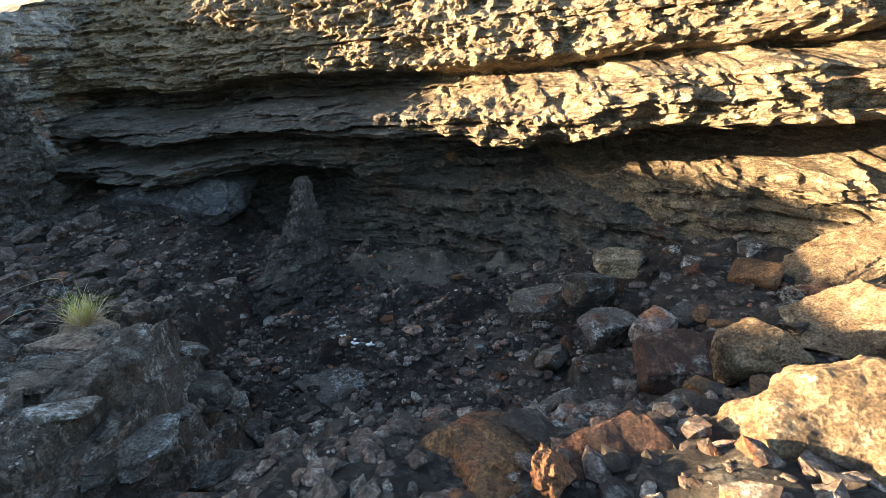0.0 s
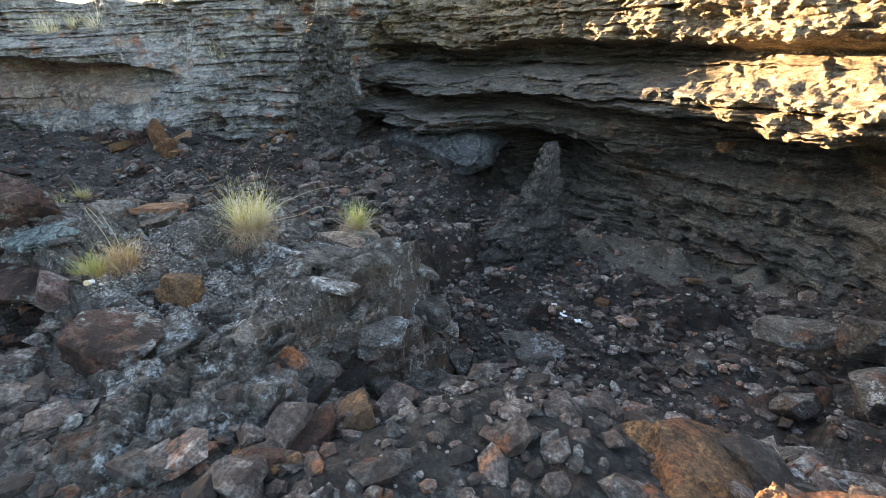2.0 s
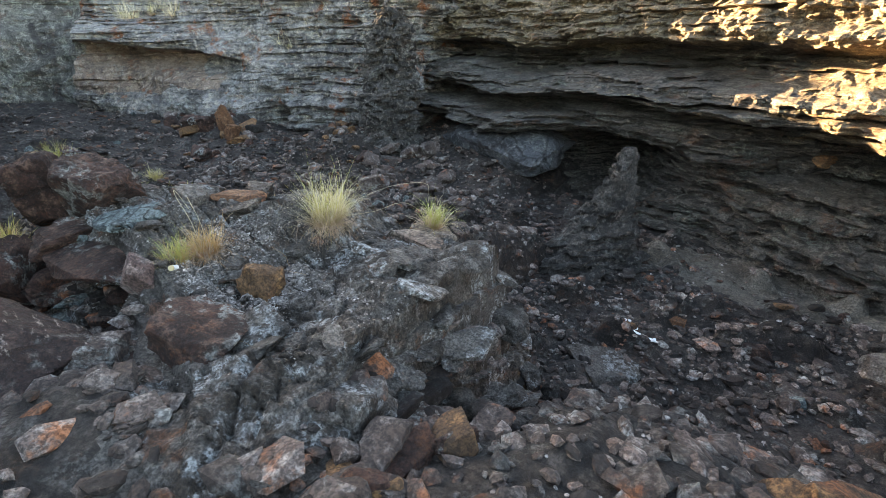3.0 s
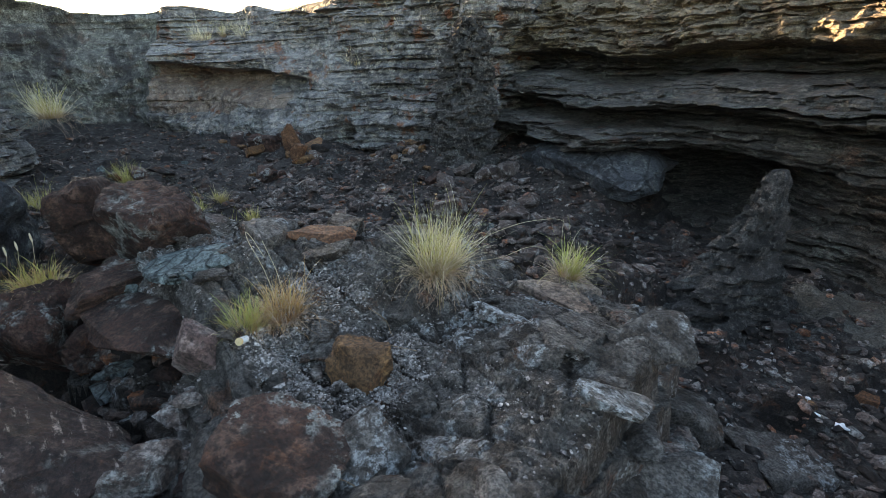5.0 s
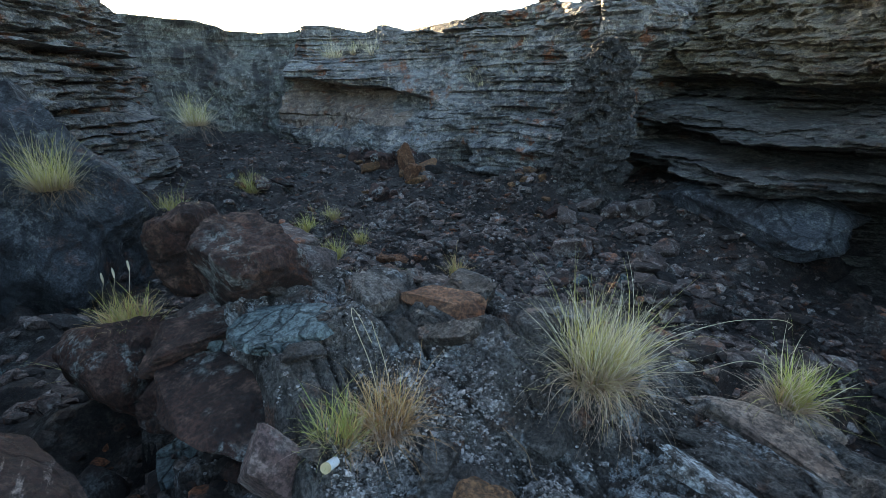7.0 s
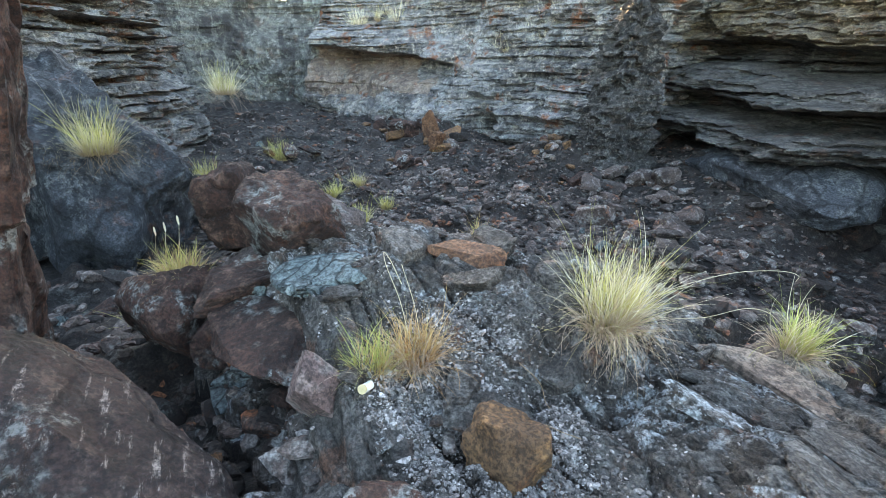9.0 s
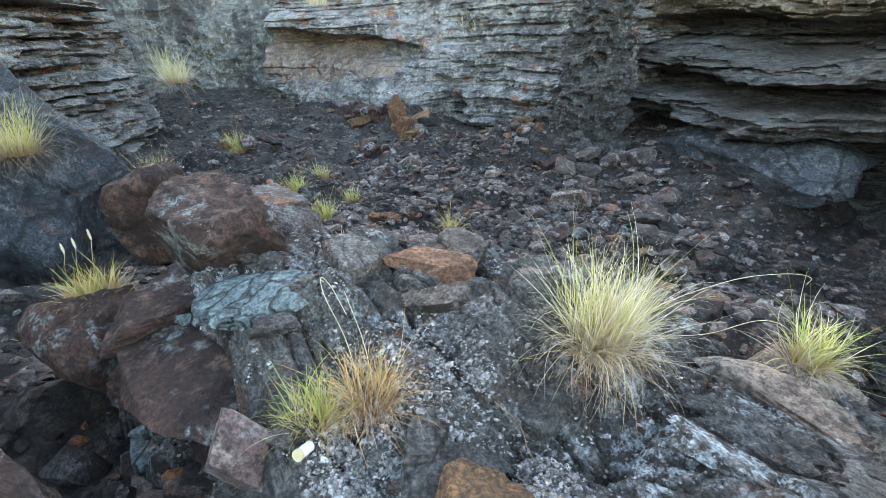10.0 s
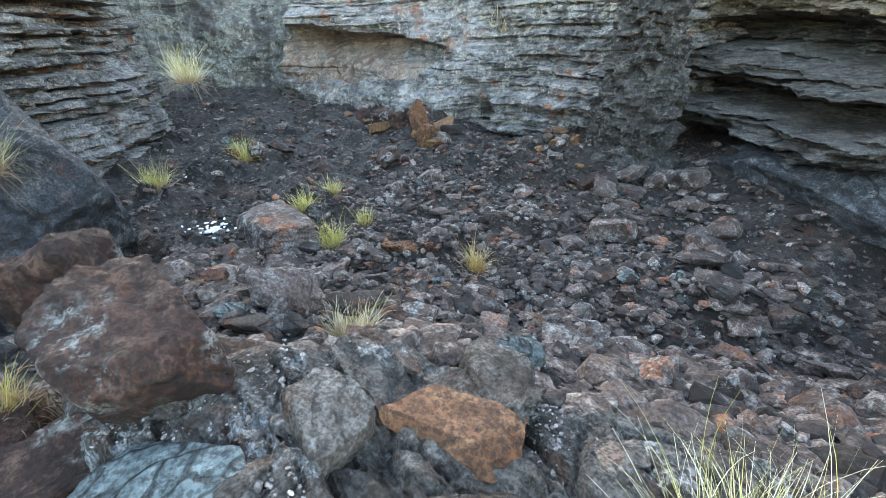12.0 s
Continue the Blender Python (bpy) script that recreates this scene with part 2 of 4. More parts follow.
for level in range(6):
    bm = bmesh.new()
    bmesh.ops.create_icosphere(bm, subdivisions=level + 1, radius=1)
    ICO[level] = (np.array([v.co[:] for v in bm.verts]), np.array([[v.index for v in f.verts] for f in bm.faces]))
    bm.free()


def rock_shape(seed, level, planes=14, rough=0.05, size=(1, 1, 0.7), soft=0.0, freq=2.0, beds=0.0):
    """An angular block: a ball cut by random planes, roughened, with its bedding steps."""
    rng = np.random.default_rng(seed)
    dirs, faces = ICO[level]
    normals = rng.normal(size=(planes, 3))
    normals[:6] = [(1, 0, 0), (-1, 0, 0), (0, 1, 0), (0, -1, 0), (0, 0, 1), (0, 0, -1)]
    normals[:6] += rng.normal(size=(6, 3)) * 0.22
    normals /= np.linalg.norm(normals, axis=1)[:, None]
    reach = rng.uniform(0.62, 0.95, planes)
    along = np.maximum(dirs @ normals.T, 1e-3)
    radius = np.minimum(np.min(reach / along, axis=1), 1.25)
    verts = dirs * lerp(radius, 0.85, soft)[:, None]
    if rough:
        shift = rng.uniform(0, 50, 3)
        p = verts * freq + shift
        verts = verts * (1 + rough * fract(p[:, 0], p[:, 1], p[:, 2], 5))[:, None]
        if beds:
            k = np.floor(verts[:, 2] * 6 + 0.3 * smooth_noise(p[:, 0], p[:, 1], 3.0))
            step = hashed(k, np.floor(p[:, 0] * 0.7), seed)
            flat = np.hypot(verts[:, 0], verts[:, 1])[:, None] + 1e-6
            verts[:, :2] += verts[:, :2] / flat * (step * beds)[:, None]
    return verts * np.array(size), faces


def turned(verts, rx, ry, rz):
    return verts @ np.array(Euler([radians(a) for a in (rx, ry, rz)]).to_matrix()).T


def sheet(rows, columns):
    index = np.arange(rows * columns).reshape(rows, columns)
    return np.stack((index[:-1, :-1], index[:-1, 1:], index[1:, 1:], index[1:, :-1]), -1).reshape(-1, 4)


# ---- ground ----
def ledge_mask(x, y):
    e = np.minimum(-(x + 2.02) - 0.20 * (y - 0.9), (2.75 - y) + 0.05 * (x + 2.5))
    e = np.minimum(e, ((2.55 - y) * 0.86 + (x + 3.3) * 0.62))
    e = np.minimum(e, x + 4.75)
    e = np.minimum(e, y - 0.62 + 0.3 * np.maximum(0, -3.9 - x) + 0.5 * np.maximum(0, x + 3.2))
    return e + 0.13 * fract(x * 1.7, y * 1.7, 8.0, 4)


def terraced(mask, x, y):
    """Up the ledge's side in broken beds."""
    t = np.clip((mask + 0.28) / 0.40, 0, 1) * 5 + 0.35 * smooth_noise(x * 3, y * 3, 1.5)
    k = np.floor(t)
    return np.clip((k + ss(0.0, 0.3, t - k)) / 5, 0, 1)


def ground_base(x, y):
    f = -1.74 + 0.46 * ss(-2.5, -6.5, x) + 0.045 * np.maximum(0, -6.5 - x) + 0.05 * np.maximum(0, -12 - x)
    f = f + 0.75 * ss(-0.2, 2.6, x)
    south = ss(3.6, 0.7, y) * ss(-1.9, -1.0, x)
    f = lerp(f, 0.02, south)
    f = lerp(f, -0.12, ss(3.0, 0.2, y) * ss(-2.6, -2.0, x))
    west_south = ss(2.4, 0.4, y) * ss(-2.2, -3.0, x)
    f = lerp(f, lerp(-0.38, -0.78, ss(-2.9, -5.2, x)), west_south * ss(-9.0, -6.0, x))
    f = lerp(f, -0.15, ss(0.7, 0.1, y) * ss(-3.5, -2.8, x) * ss(-1.2, -1.9, x))
    down = np.maximum(0, (y - 2.75) * 0.86 - (x + 3.3) * 0.62)
    f = np.where(x < -3.0, np.maximum(f, lerp(-2.6, -0.14 - 0.5 * down, ss(0.2, 0.7, y) * ss(-3.0, -3.6, x))), f)
    top = np.interp(x, [-4.6, -4.1, -3.7, -3.3, -2.8, -2.3], [0.13, 0.12, 0.05, -0.14, -0.16, -0.05]) + 0.08 * ss(0.8, 1.4, y) * ss(-3.3, -3.7, x) - 0.1 * np.maximum(0, y - 2.0)
    f = lerp(f, np.maximum(f, top), terraced(ledge_mask(x, y), x, y))
    line = 6.65 - 0.22 * x
    f = f + 0.55 * ss(1.6, 0.0, line - y) * ss(-4.6, -6.5, x)
    f = f + 0.55 * np.exp(-((x + 9.4) ** 2 / 1.6 + (y - 6.8) ** 2 / 0.8)) + 0.35 * np.exp(-((x + 12.6) ** 2 / 3.0 + (y - 5.7) ** 2 / 0.9))
    # the tableland round the gully
    rise = ss(4.0, 4.8, y - line)
    rise = np.maximum(rise, ss(-20.0, -21.0, x))
    rise = np.maximum(rise, ss(-6.0, -9.0, y))
    rise = np.maximum(rise, ss(8.0, 12.0, x) * 0.8)
    rise = np.maximum(rise, ss(-13.0, -18.0, x) * ss(8.0, 11.0, y))
    high = 2.1 + 1.1 * ss(8.0, 11.0, y) * ss(-2.0, -6.0, x) * ss(-16.0, -11.0, x)
    return lerp(f, high + 1.3 * ss(7.4, 12.0, y) * ss(-11.0, -20.0, x) * ss(-60.0, -22.0, x), rise)


def blocks(u, v, seed):
    """Broken cells of bedrock: a random number for each cell and the distance to its joints."""
    i, j = np.floor(u), np.floor(v)
    near, far, tone = np.full(u.shape, 9.0), np.full(u.shape, 9.0), np.zeros(u.shape)
    for a in (-1, 0, 1):
        for b in (-1, 0, 1):
            px = i + a + 0.5 + 0.45 * hashed(i + a, j + b, seed)
            py = j + b + 0.5 + 0.45 * hashed(i + a, j + b, seed + 1)
            d = np.hypot(u - px, v - py)
            far = np.where(d < near, near, np.minimum(far, d))
            tone = np.where(d < near, hashed(i + a, j + b, seed + 2), tone)
            near = np.minimum(near, d)
    return tone, far - near


def ground_height(x, y):
    x, y = np.asarray(x, float), np.asarray(y, float)
    shape = x.shape
    x, y = np.atleast_1d(x), np.atleast_1d(y)
    z = ground_base(x, y)
    led = ss(-0.05, 0.2, ledge_mask(x, y))
    z = z + 0.09 * fract(x * 1.1, y * 1.1, 3.1, 4) + 0.02 * fract(x * 6, y * 6, 9.7, 3)
    u, v = 0.99 * x + 0.10 * y, -0.10 * x + 0.99 * y
    u, v = u + 0.10 * fract(u * 1.3, v * 1.3, 2.5, 3), v + 0.11 * fract(u * 1.1, v * 1.1, 5.5, 3)
    for pitch, long, amp, n in ((2.4, 0.42, 0.028, 2), (6.0, 0.38, 0.022, 7), (14.0, 0.5, 0.008, 12)):
        tone, joint = blocks(u * pitch * long, v * pitch, n)
        saw = v * pitch - np.floor(v * pitch)
        z = z + led * amp * (0.9 * tone + 0.35 * (saw - 0.5) - 1.3 * ss(0.09, 0.0, joint))
    return (z + led * 0.014 * fract(u * 9, v * 16, 2.0, 3)).reshape(shape)


def axis(lo, fine_lo, fine_hi, hi, fine, coarse):
    far = np.array([1.0, 6, 20, 60, 160, 400, 900])
    return np.concatenate((lo - far[::-1], np.arange(lo, fine_lo, coarse), np.arange(fine_lo, fine_hi, fine), np.arange(fine_hi, hi, coarse), hi + far))


def finer(values, lo, hi, step):
    """The same axis with a closer stretch put in."""
    return np.concatenate((values[values < lo - step * 0.5], np.arange(lo, hi, step), values[values > hi + step * 0.5]))


xs, ys = axis(-21, -6.6, 2.4, 11, 0.03, 0.09), axis(-9, -0.8, 4.4, 14, 0.03, 0.09)
xs, ys = finer(xs, -4.9, -1.9, 0.013), finer(ys, 0.3, 2.8, 0.013)
X, Y = np.meshgrid(xs, ys)
ground = mesh_object("ground", np.stack((X, Y, ground_height(X, Y)), -1).reshape(-1, 3), sheet(len(ys), len(xs)), SHADED_DIRT)
ground.data.materials.append(LEDGE)
ground.data.materials.append(SAND)
mx, my = np.meshgrid((xs[:-1] + xs[1:]) / 2, (ys[:-1] + ys[1:]) / 2)
sandy = (np.hypot((mx + 0.9) / 1.7, (my - 6.75) / 0.75) + 0.35 * fract(mx * 2, my * 2, 6.6, 3)) < 1
ground.data.polygons.foreach_set("material_index", np.where(ledge_mask(mx, my) > -0.26, 1, np.where(sandy, 2, 0)).astype(np.int32).ravel())
tagged(ground, "dark stony gully floor with a grey rock ledge", "ground", kind="structure")

# ---- cliffs ----
rng = np.random.default_rng(5)
BEDS = np.cumsum(rng.choice([0.025, 0.035, 0.05, 0.07, 0.12], 190)) - 2.7
PUSH = rng.normal(size=191)


def bedding(z, s, seed):
    """How far each bed, and each broken block of it, stands out at height z and place s along the face."""
    wave = z + 0.07 * smooth_noise(s * 0.35, seed, 0.0) + 0.02 * smooth_noise(s * 2.3, seed, z * 3)
    k = np.searchsorted(BEDS, wave)
    run = smooth_noise(s * 0.7 + k * 3.7, k * 1.3, seed)
    block = hashed(np.floor(s * (2.0 + 1.5 * hashed(k, 3, 1)) + 0.25 * smooth_noise(s * 5, z * 9, 1.0)), k, seed)
    return 0.5 * PUSH[k] + 1.0 * run + 0.55 * block


Z_A = [-2.6, -1.7, -1.2, -0.75, -0.42, -0.36, -0.30, -0.14, -0.03, 0.03, 0.16, 0.28, 0.33, 0.40, 0.62, 0.72, 0.80, 0.95, 1.12, 1.22, 1.5, 1.9, 2.4, 3.2, 4.2]
L_A = [0.5, 0.7, 0.95, 0.8, 0.75, 0.62, 0.50, 0.45, 0.50, 0.62, 0.85, 0.80, 0.30, 0.18, 0.30, 0.60, 1.35, 1.70, 1.60, 0.95, 1.05, 1.4, 1.9, 3.0, 4.8]
Z_B = [-2.6, -1.5, -1.0, -0.52, -0.36, -0.12, 0.1, 0.17, 0.27, 0.6, 0.85, 0.95, 1.02, 1.1, 1.18, 1.3, 1.7, 2.2, 3.2, 4.2]
L_B = [-0.9, -0.15, 0.15, 0.55, 1.5, 1.7, 1.1, 0.2, -0.12, -0.22, -0.02, 0.4, 0.9, 1.0, 0.5, 0.35, 0.6, 1.4, 3.6, 5.6]


def north_face(x, z):
    x, z = np.asarray(x, float), np.asarray(z, float)
    turn = 0.26 * np.maximum(0, x - 0.2) * ss(0.2, 1.2, x)
    zz = 1.44 + (z - 1.44) * 6.2 / (6.2 - np.minimum(turn, 1.4)) + 0.10 * smooth_noise(x * 0.5, 2.0, 7.0) + 0.05 * fract(x * 1.7, z * 1.5, 4.0, 3)
    mix = ss(-2.6, 0.9, x + 0.3 * smooth_noise(x, z * 2, 1.0))
    lean = lerp(np.interp(zz, Z_A, L_A), np.interp(zz, Z_B, L_B), mix)
    crumbly = lerp(0.35, 1.0, np.maximum(mix, ss(0.9, 1.3, z)))
    y = 6.65 - 0.22 * x - turn + lean - 0.13 * bedding(z, x, 2.0) * lerp(1.0, 0.38 + 0.4 * ss(0.1, -0.1, z), np.maximum(mix, ss(0.95, 1.25, z)))
    y = y - 0.13 * fract(x * 0.8, z * 1.6, 6.0, 3)
    thin = np.floor(zz * 17 + 0.7 * smooth_noise(x * 0.6, z * 2, 9.0))
    y = y - 0.085 * hashed(thin, np.floor(x * 0.8 + 2.0 * hashed(thin, 4, 4)), 6) * (1 - 0.6 * mix)
    y = y - 0.11 * ss(0.2, -0.1, z) * fract(x * 2.0, z * 6.5, 7.0, 4)
    y = y - 0.85 * ss(-4.3, -5.8, x) * ss(-0.37, -0.30, zz) * ss(0.03, -0.03, zz)
    y = y + 1.5 * np.exp(-((x + 4.1) / 1.2) ** 2) * ss(-0.24, -0.5, z) * ss(-1.7, -1.0, z)
    return y - crumbly * (0.13 * fract(x * 4.0, z * 5.5, 1.0, 5) + 0.07 * np.abs(smooth_noise(x * 7, z * 8, 5.0)) + 0.05 * fract(x * 10, z * 13, 2.0, 3))


xs, zs = np.arange(-11.5, 9.5, 0.03), np.concatenate((np.arange(-2.5, 2.0, 0.017), np.arange(2.0, 4.2, 0.04)))
X, Z = np.meshgrid(xs, zs)
verts = np.stack((X + 0.05 * fract(X * 3, Z * 5, 3.0, 3), north_face(X, Z), Z + 0.02 * fract(X * 6, Z * 10, 8.0, 3)), -1).reshape(-1, 3)
cliff = tagged(mesh_object("wall_north", verts, sheet(len(zs), len(xs)), SHADED_CLIFF), "layered cliff with overhanging rock beds, painted tan in sun and grey in shade", "cliff", kind="structure")


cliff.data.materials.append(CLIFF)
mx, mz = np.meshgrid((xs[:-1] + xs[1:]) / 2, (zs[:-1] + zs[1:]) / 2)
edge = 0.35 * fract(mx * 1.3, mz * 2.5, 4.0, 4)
# Sunlit part painted tan above the descending shadow edge, the rest dark grey.
sunlit_tan = (mz + edge * 0.4 > 1.12) | ((mx + edge * 1.5 > -1.3) & (mz + 0.25 * edge > 0.02 - 0.42 * np.clip(mx, 0, 3)))
cliff.data.polygons.foreach_set("material_index", sunlit_tan.astype(np.int32).ravel())


def face(name, points, bottom, tops, leans, mat, label, seed, relief=0.08, back=3.0, step=0.04, carve=None, paint=None, calm=None):
    """A bedded rock face along a line in plan, with its top running back level."""
    pts = np.array(points, float)
    lengths = np.concatenate(([0], np.cumsum(np.linalg.norm(np.diff(pts, axis=0), axis=1))))
    s = np.arange(0, lengths[-1], step)
    kernel = np.ones(21) / 21
    px, py, rim, slope = (np.convolve(np.pad(np.interp(s, lengths, a), 10, mode="edge"), kernel, "valid") for a in (pts[:, 0], pts[:, 1], tops, leans))
    tx, ty = np.gradient(px), np.gradient(py)
    length = np.hypot(tx, ty)
    rim = rim + 0.16 * fract(s * 0.9, seed, 2.0, 4)
    r = np.concatenate((np.linspace(0, 1, 150), 1 + np.linspace(0.05, 1, 16)))[:, None]
    low = np.minimum(r, 1)
    z = bottom + (rim - bottom) * low
    out = slope * np.maximum(0, z + 0.4) + 0.12 * (z + 1)
    push = relief * (calm(s) if calm else 1) * bedding(z, s[None, :], seed) * np.clip(0.55 + 0.9 * smooth_noise(s * 0.45, z * 0.8, seed + 3), 0.1, 1.5) + 0.30 * fract(s * 0.7, z * 0.9, seed, 4) + 0.06 * fract(s * 5, z * 6, seed, 4)
    if carve:
        push = push + carve(s[None, :], z)
    push = np.where(r > 1, push[149], push)
    over = np.maximum(0, r - 1)
    out = out - push + back * over
    z = z + over * (0.2 * fract(s * 0.9, r * 4, seed, 4) - 0.3)
    verts = np.stack((px - ty / length * out, py + tx / length * out, z), -1).reshape(-1, 3)
    ob = tagged(mesh_object(name, verts, sheet(len(r), len(s)), mat), label, "cliff", kind="structure")
    if paint:
        ob.data.polygons.foreach_set("material_index", paint(np.broadcast_to(s, z.shape)[:-1, :-1], z[:-1, :-1]).astype(np.int32).ravel())
    return ob


WEST = [(-17.2, 0.2), (-18.3, 1.4), (-18.0, 3.0), (-16.6, 4.3), (-14.2, 5.4), (-12.0, 6.6), (-10.2, 7.3), (-9.0, 7.6), (-8.62, 8.4), (-8.5, 11.5)]


def west_carving(s, z):
    """The overhanging bed with the recess under it, a niche at the foot and crisp thin beds beside the pillar."""
    bed = 1.25 - 0.10 * (s - 4.2) + 0.10 * smooth_noise(s * 0.8, 1.0, 4.0)
    along = ss(3.9, 4.5, s) * ss(9.4, 8.2, s)
    out = along * (0.55 * ss(-0.06, 0.06, z - bed) * ss(0.7, 0.2, z - bed) - 0.40 * np.exp(-((z - bed + 0.30) / 0.24) ** 2))
    out = out - 0.9 * np.exp(-(((s - 10.2) / 0.32) ** 2 + ((z + 0.62) / 0.32) ** 2))
    thin = np.floor(z * 9 + 0.8 * smooth_noise(s * 0.7, z, 3.0))
    out = out + 0.12 * ss(9.2, 10.2, s) * hashed(thin, np.floor(s * 0.9 + 2 * hashed(thin, 1, 1)), 3)
    return out - 0.5 * ss(4.3, 3.7, s)


def west_paint(s, z):
    """0 grey bedded rock, 1 dark streaked rock, 2 buff rock under the overhang."""
    ragged = fract(s * 1.1, z * 1.4, 2.0, 4)
    buff = (s + 0.4 * ragged > 4.1) & (s + 0.8 * ragged < 8.6) & (z + 0.25 * ragged > 0.0) & (z < 1.25 - 0.10 * (s - 4.2))
    return np.where(s + 0.3 * ragged < 4.1, 1, np.where(buff, 2, 0))


west = face("wall_west", WEST, -1.8, [3.0, 2.95, 2.45, 2.7, 2.45, 2.7, 2.9, 2.75, 2.65, 3.3], [0.2, 0.2, 0.3, 0.5, 0.55, 0.5, 0.35, 0.22, 0.08, 0.0], WALL, "grey layered rock wall closing the gully", 9.0, carve=west_carving, paint=west_paint, calm=lambda s: 0.15 + 0.85 * ss(3.7, 4.6, s))
west.data.materials.append(STREAK)
west.data.materials.append(BUFF)
SOUTH = [(-2.5, -4.6), (-6.0, -3.6), (-8.6, -2.8), (-10.8, -1.4), (-13.0, 0.0), (-15.3, 0.85), (-16.3, 0.75), (-17.4, 0.9)]
face("wall_south", SOUTH, -1.8, [0.6, 1.8, 2.9, 3.2, 3.2, 3.1, 2.9, 2.6], [0.15] * 8, WALL, "layered rock outcrop above the gully", 4.0, relief=0.18)


# ---- larger rocks ----
def boulder(name, seed, place, size, turn, mat, label, level=4, planes=12, rough=0.05, soft=0.0, beds=0.0, freq=2.0, category="rock"):
    level, rough = (5, rough * 1.5) if name == "boulder" else (level, rough * 1.4)
    verts, faces = rock_shape(seed, level, planes, rough, size, soft, freq, beds)
    ob = mesh_object(name, turned(verts, *turn), faces, mat)
    ob.location = place
    return tagged(ob, label, category)


def at(x, y, lift=0.0):
    return (x, y, float(ground_height(x, y)) + lift)


boulder("boulder", 11, (-4.84, 0.75, 0.18), (0.30, 0.27, 0.32), (16, 20, 25), RED, "large red-brown angular boulder with a pale lichened top", planes=9, rough=0.055)
boulder("boulder", 12, (-3.78, -0.22, -0.29), (0.62, 0.36, 0.42), (16, 26, 38), VEINED, "dark red-brown boulder with a slanting face and white lichen", planes=8, rough=0.06)
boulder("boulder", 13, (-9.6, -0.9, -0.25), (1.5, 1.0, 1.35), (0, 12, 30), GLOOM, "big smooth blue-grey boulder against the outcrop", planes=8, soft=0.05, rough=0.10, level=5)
boulder("boulder", 14, (-6.0, 8.3, -0.72), (1.7, 1.0, 0.60), (0, 3, -12), SMOOTH, "smooth blue-black block below the cliff ledge", planes=9, soft=0.42, rough=0.07, level=5)
boulder("boulder", 21, (-5.05, -0.76, 0.60), (0.52, 0.54, 1.40), (-12, 8, 10), RED, "tall brown rough rock standing over the gully", planes=9, rough=0.1, beds=0.06)
boulder("boulder", 15, (1.32, 1.40, -0.25), (0.52, 0.38, 0.34), (0, -10, 15), TAN, "tan sunlit boulder with a cracked flat top", planes=9, rough=0.08, beds=0.03)
boulder("boulder", 22, (1.72, 2.95, -0.72), (0.32, 0.28, 0.24), (0, -12, 5), TAN, "rounded rough tan rock beside the red block", planes=16, soft=0.3, rough=0.08)
boulder("boulder", 23, (2.75, 3.3, -0.78), (0.6, 0.42, 0.2), (4, -16, 15), TAN, "broken tan slab lying on the sunlit bank", planes=9, rough=0.08, beds=0.04)
boulder("boulder", 24, (3.2, 4.4, -0.85), (0.7, 0.5, 0.2), (4, -20, -5), TAN, "pale tan slab sloping under the cliff", planes=9, rough=0.06, beds=0.03)
boulder("rock", 16, (1.12, 2.72, -0.66), (0.30, 0.20, 0.17), (4, -6, -8), RED, "red-brown block with a white-streaked end", planes=7, rough=0.03)
boulder("rock", 17, (-0.12, 1.50, -0.42), (0.42, 0.32, 0.26), (12, 10, 30), BROWN, "rough brown rock on the bank", planes=9, rough=0.09)
boulder("rock", 25, (0.40, 1.42, -0.36), (0.26, 0.30, 0.26), (20, -12, 10), RED, "dull red cracked rock on the bank", planes=8, rough=0.04)
boulder("rock", 26, (0.12, 1.30, -0.10), (0.11, 0.08, 0.08), (10, 10, 60), ORANGE, "rusty orange rock with a hollow", planes=12, rough=0.14)
boulder("rock", 27, (-0.55, 1.72, -0.72), (0.26, 0.22, 0.22), (0, 0, 10), LEDGE, "grey speckled rock at the foot of the bank", planes=9, rough=0.05)
boulder("rock", 28, (0.95, 2.15, -0.72), (0.34, 0.22, 0.14), (0, -8, 25), LEDGE, "grey flat rock on the bank", planes=9, rough=0.05)
boulder("rock", 29, (0.85, 1.78, -0.62), (0.17, 0.13, 0.11), (0, 0, 40), SCREE, "dark smooth stone wedged between rocks", planes=14, soft=0.3)
boulder("rock", 30, (1.27, 4.95, -0.98), (0.27, 0.19, 0.17), (0, 0, 5), CLIFF, "pale brown block at the cliff foot", planes=8, rough=0.05, beds=0.05)
boulder("rock", 31, (0.90, 4.70, -1.12), (0.25, 0.20, 0.22), (0, 12, 30), LEDGE, "grey flat-faced block at the cliff foot", planes=7, rough=0.04)
boulder("rock", 32, (0.38, 4.85, -1.32), (0.36, 0.16, 0.12), (0, -6, 8), LEDGE, "long pale grey slab at the cliff foot", planes=7, rough=0.04)
boulder("rock", 33, (0.97, 4.0, -1.22), (0.27, 0.20, 0.16), (6, 6, 20), LEDGE, "grey wedge-shaped rock on the bank", planes=7, rough=0.04)
boulder("rock", 34, (1.32, 3.72, -1.02), (0.24, 0.18, 0.15), (0, -6, 50), SCREE, "dark grey block on the bank", planes=8, rough=0.04)
boulder("rock", 35, (0.43, 3.88, -1.46), (0.17, 0.13, 0.12), (0, 0, 20), LEDGE, "pale angular stone on the gully floor", planes=8)
boulder("rock", 36, (-1.55, 5.05, -1.70), (0.15, 0.09, 0.07), (0, 0, 5), ORANGE, "dull orange brick-like stone on the scree", planes=7, rough=0.02)
boulder("rock", 37, (-0.81, 4.95, -1.68), (0.26, 0.11, 0.09), (0, -6, 14), RED, "long reddish stone on the scree", planes=7, rough=0.03)
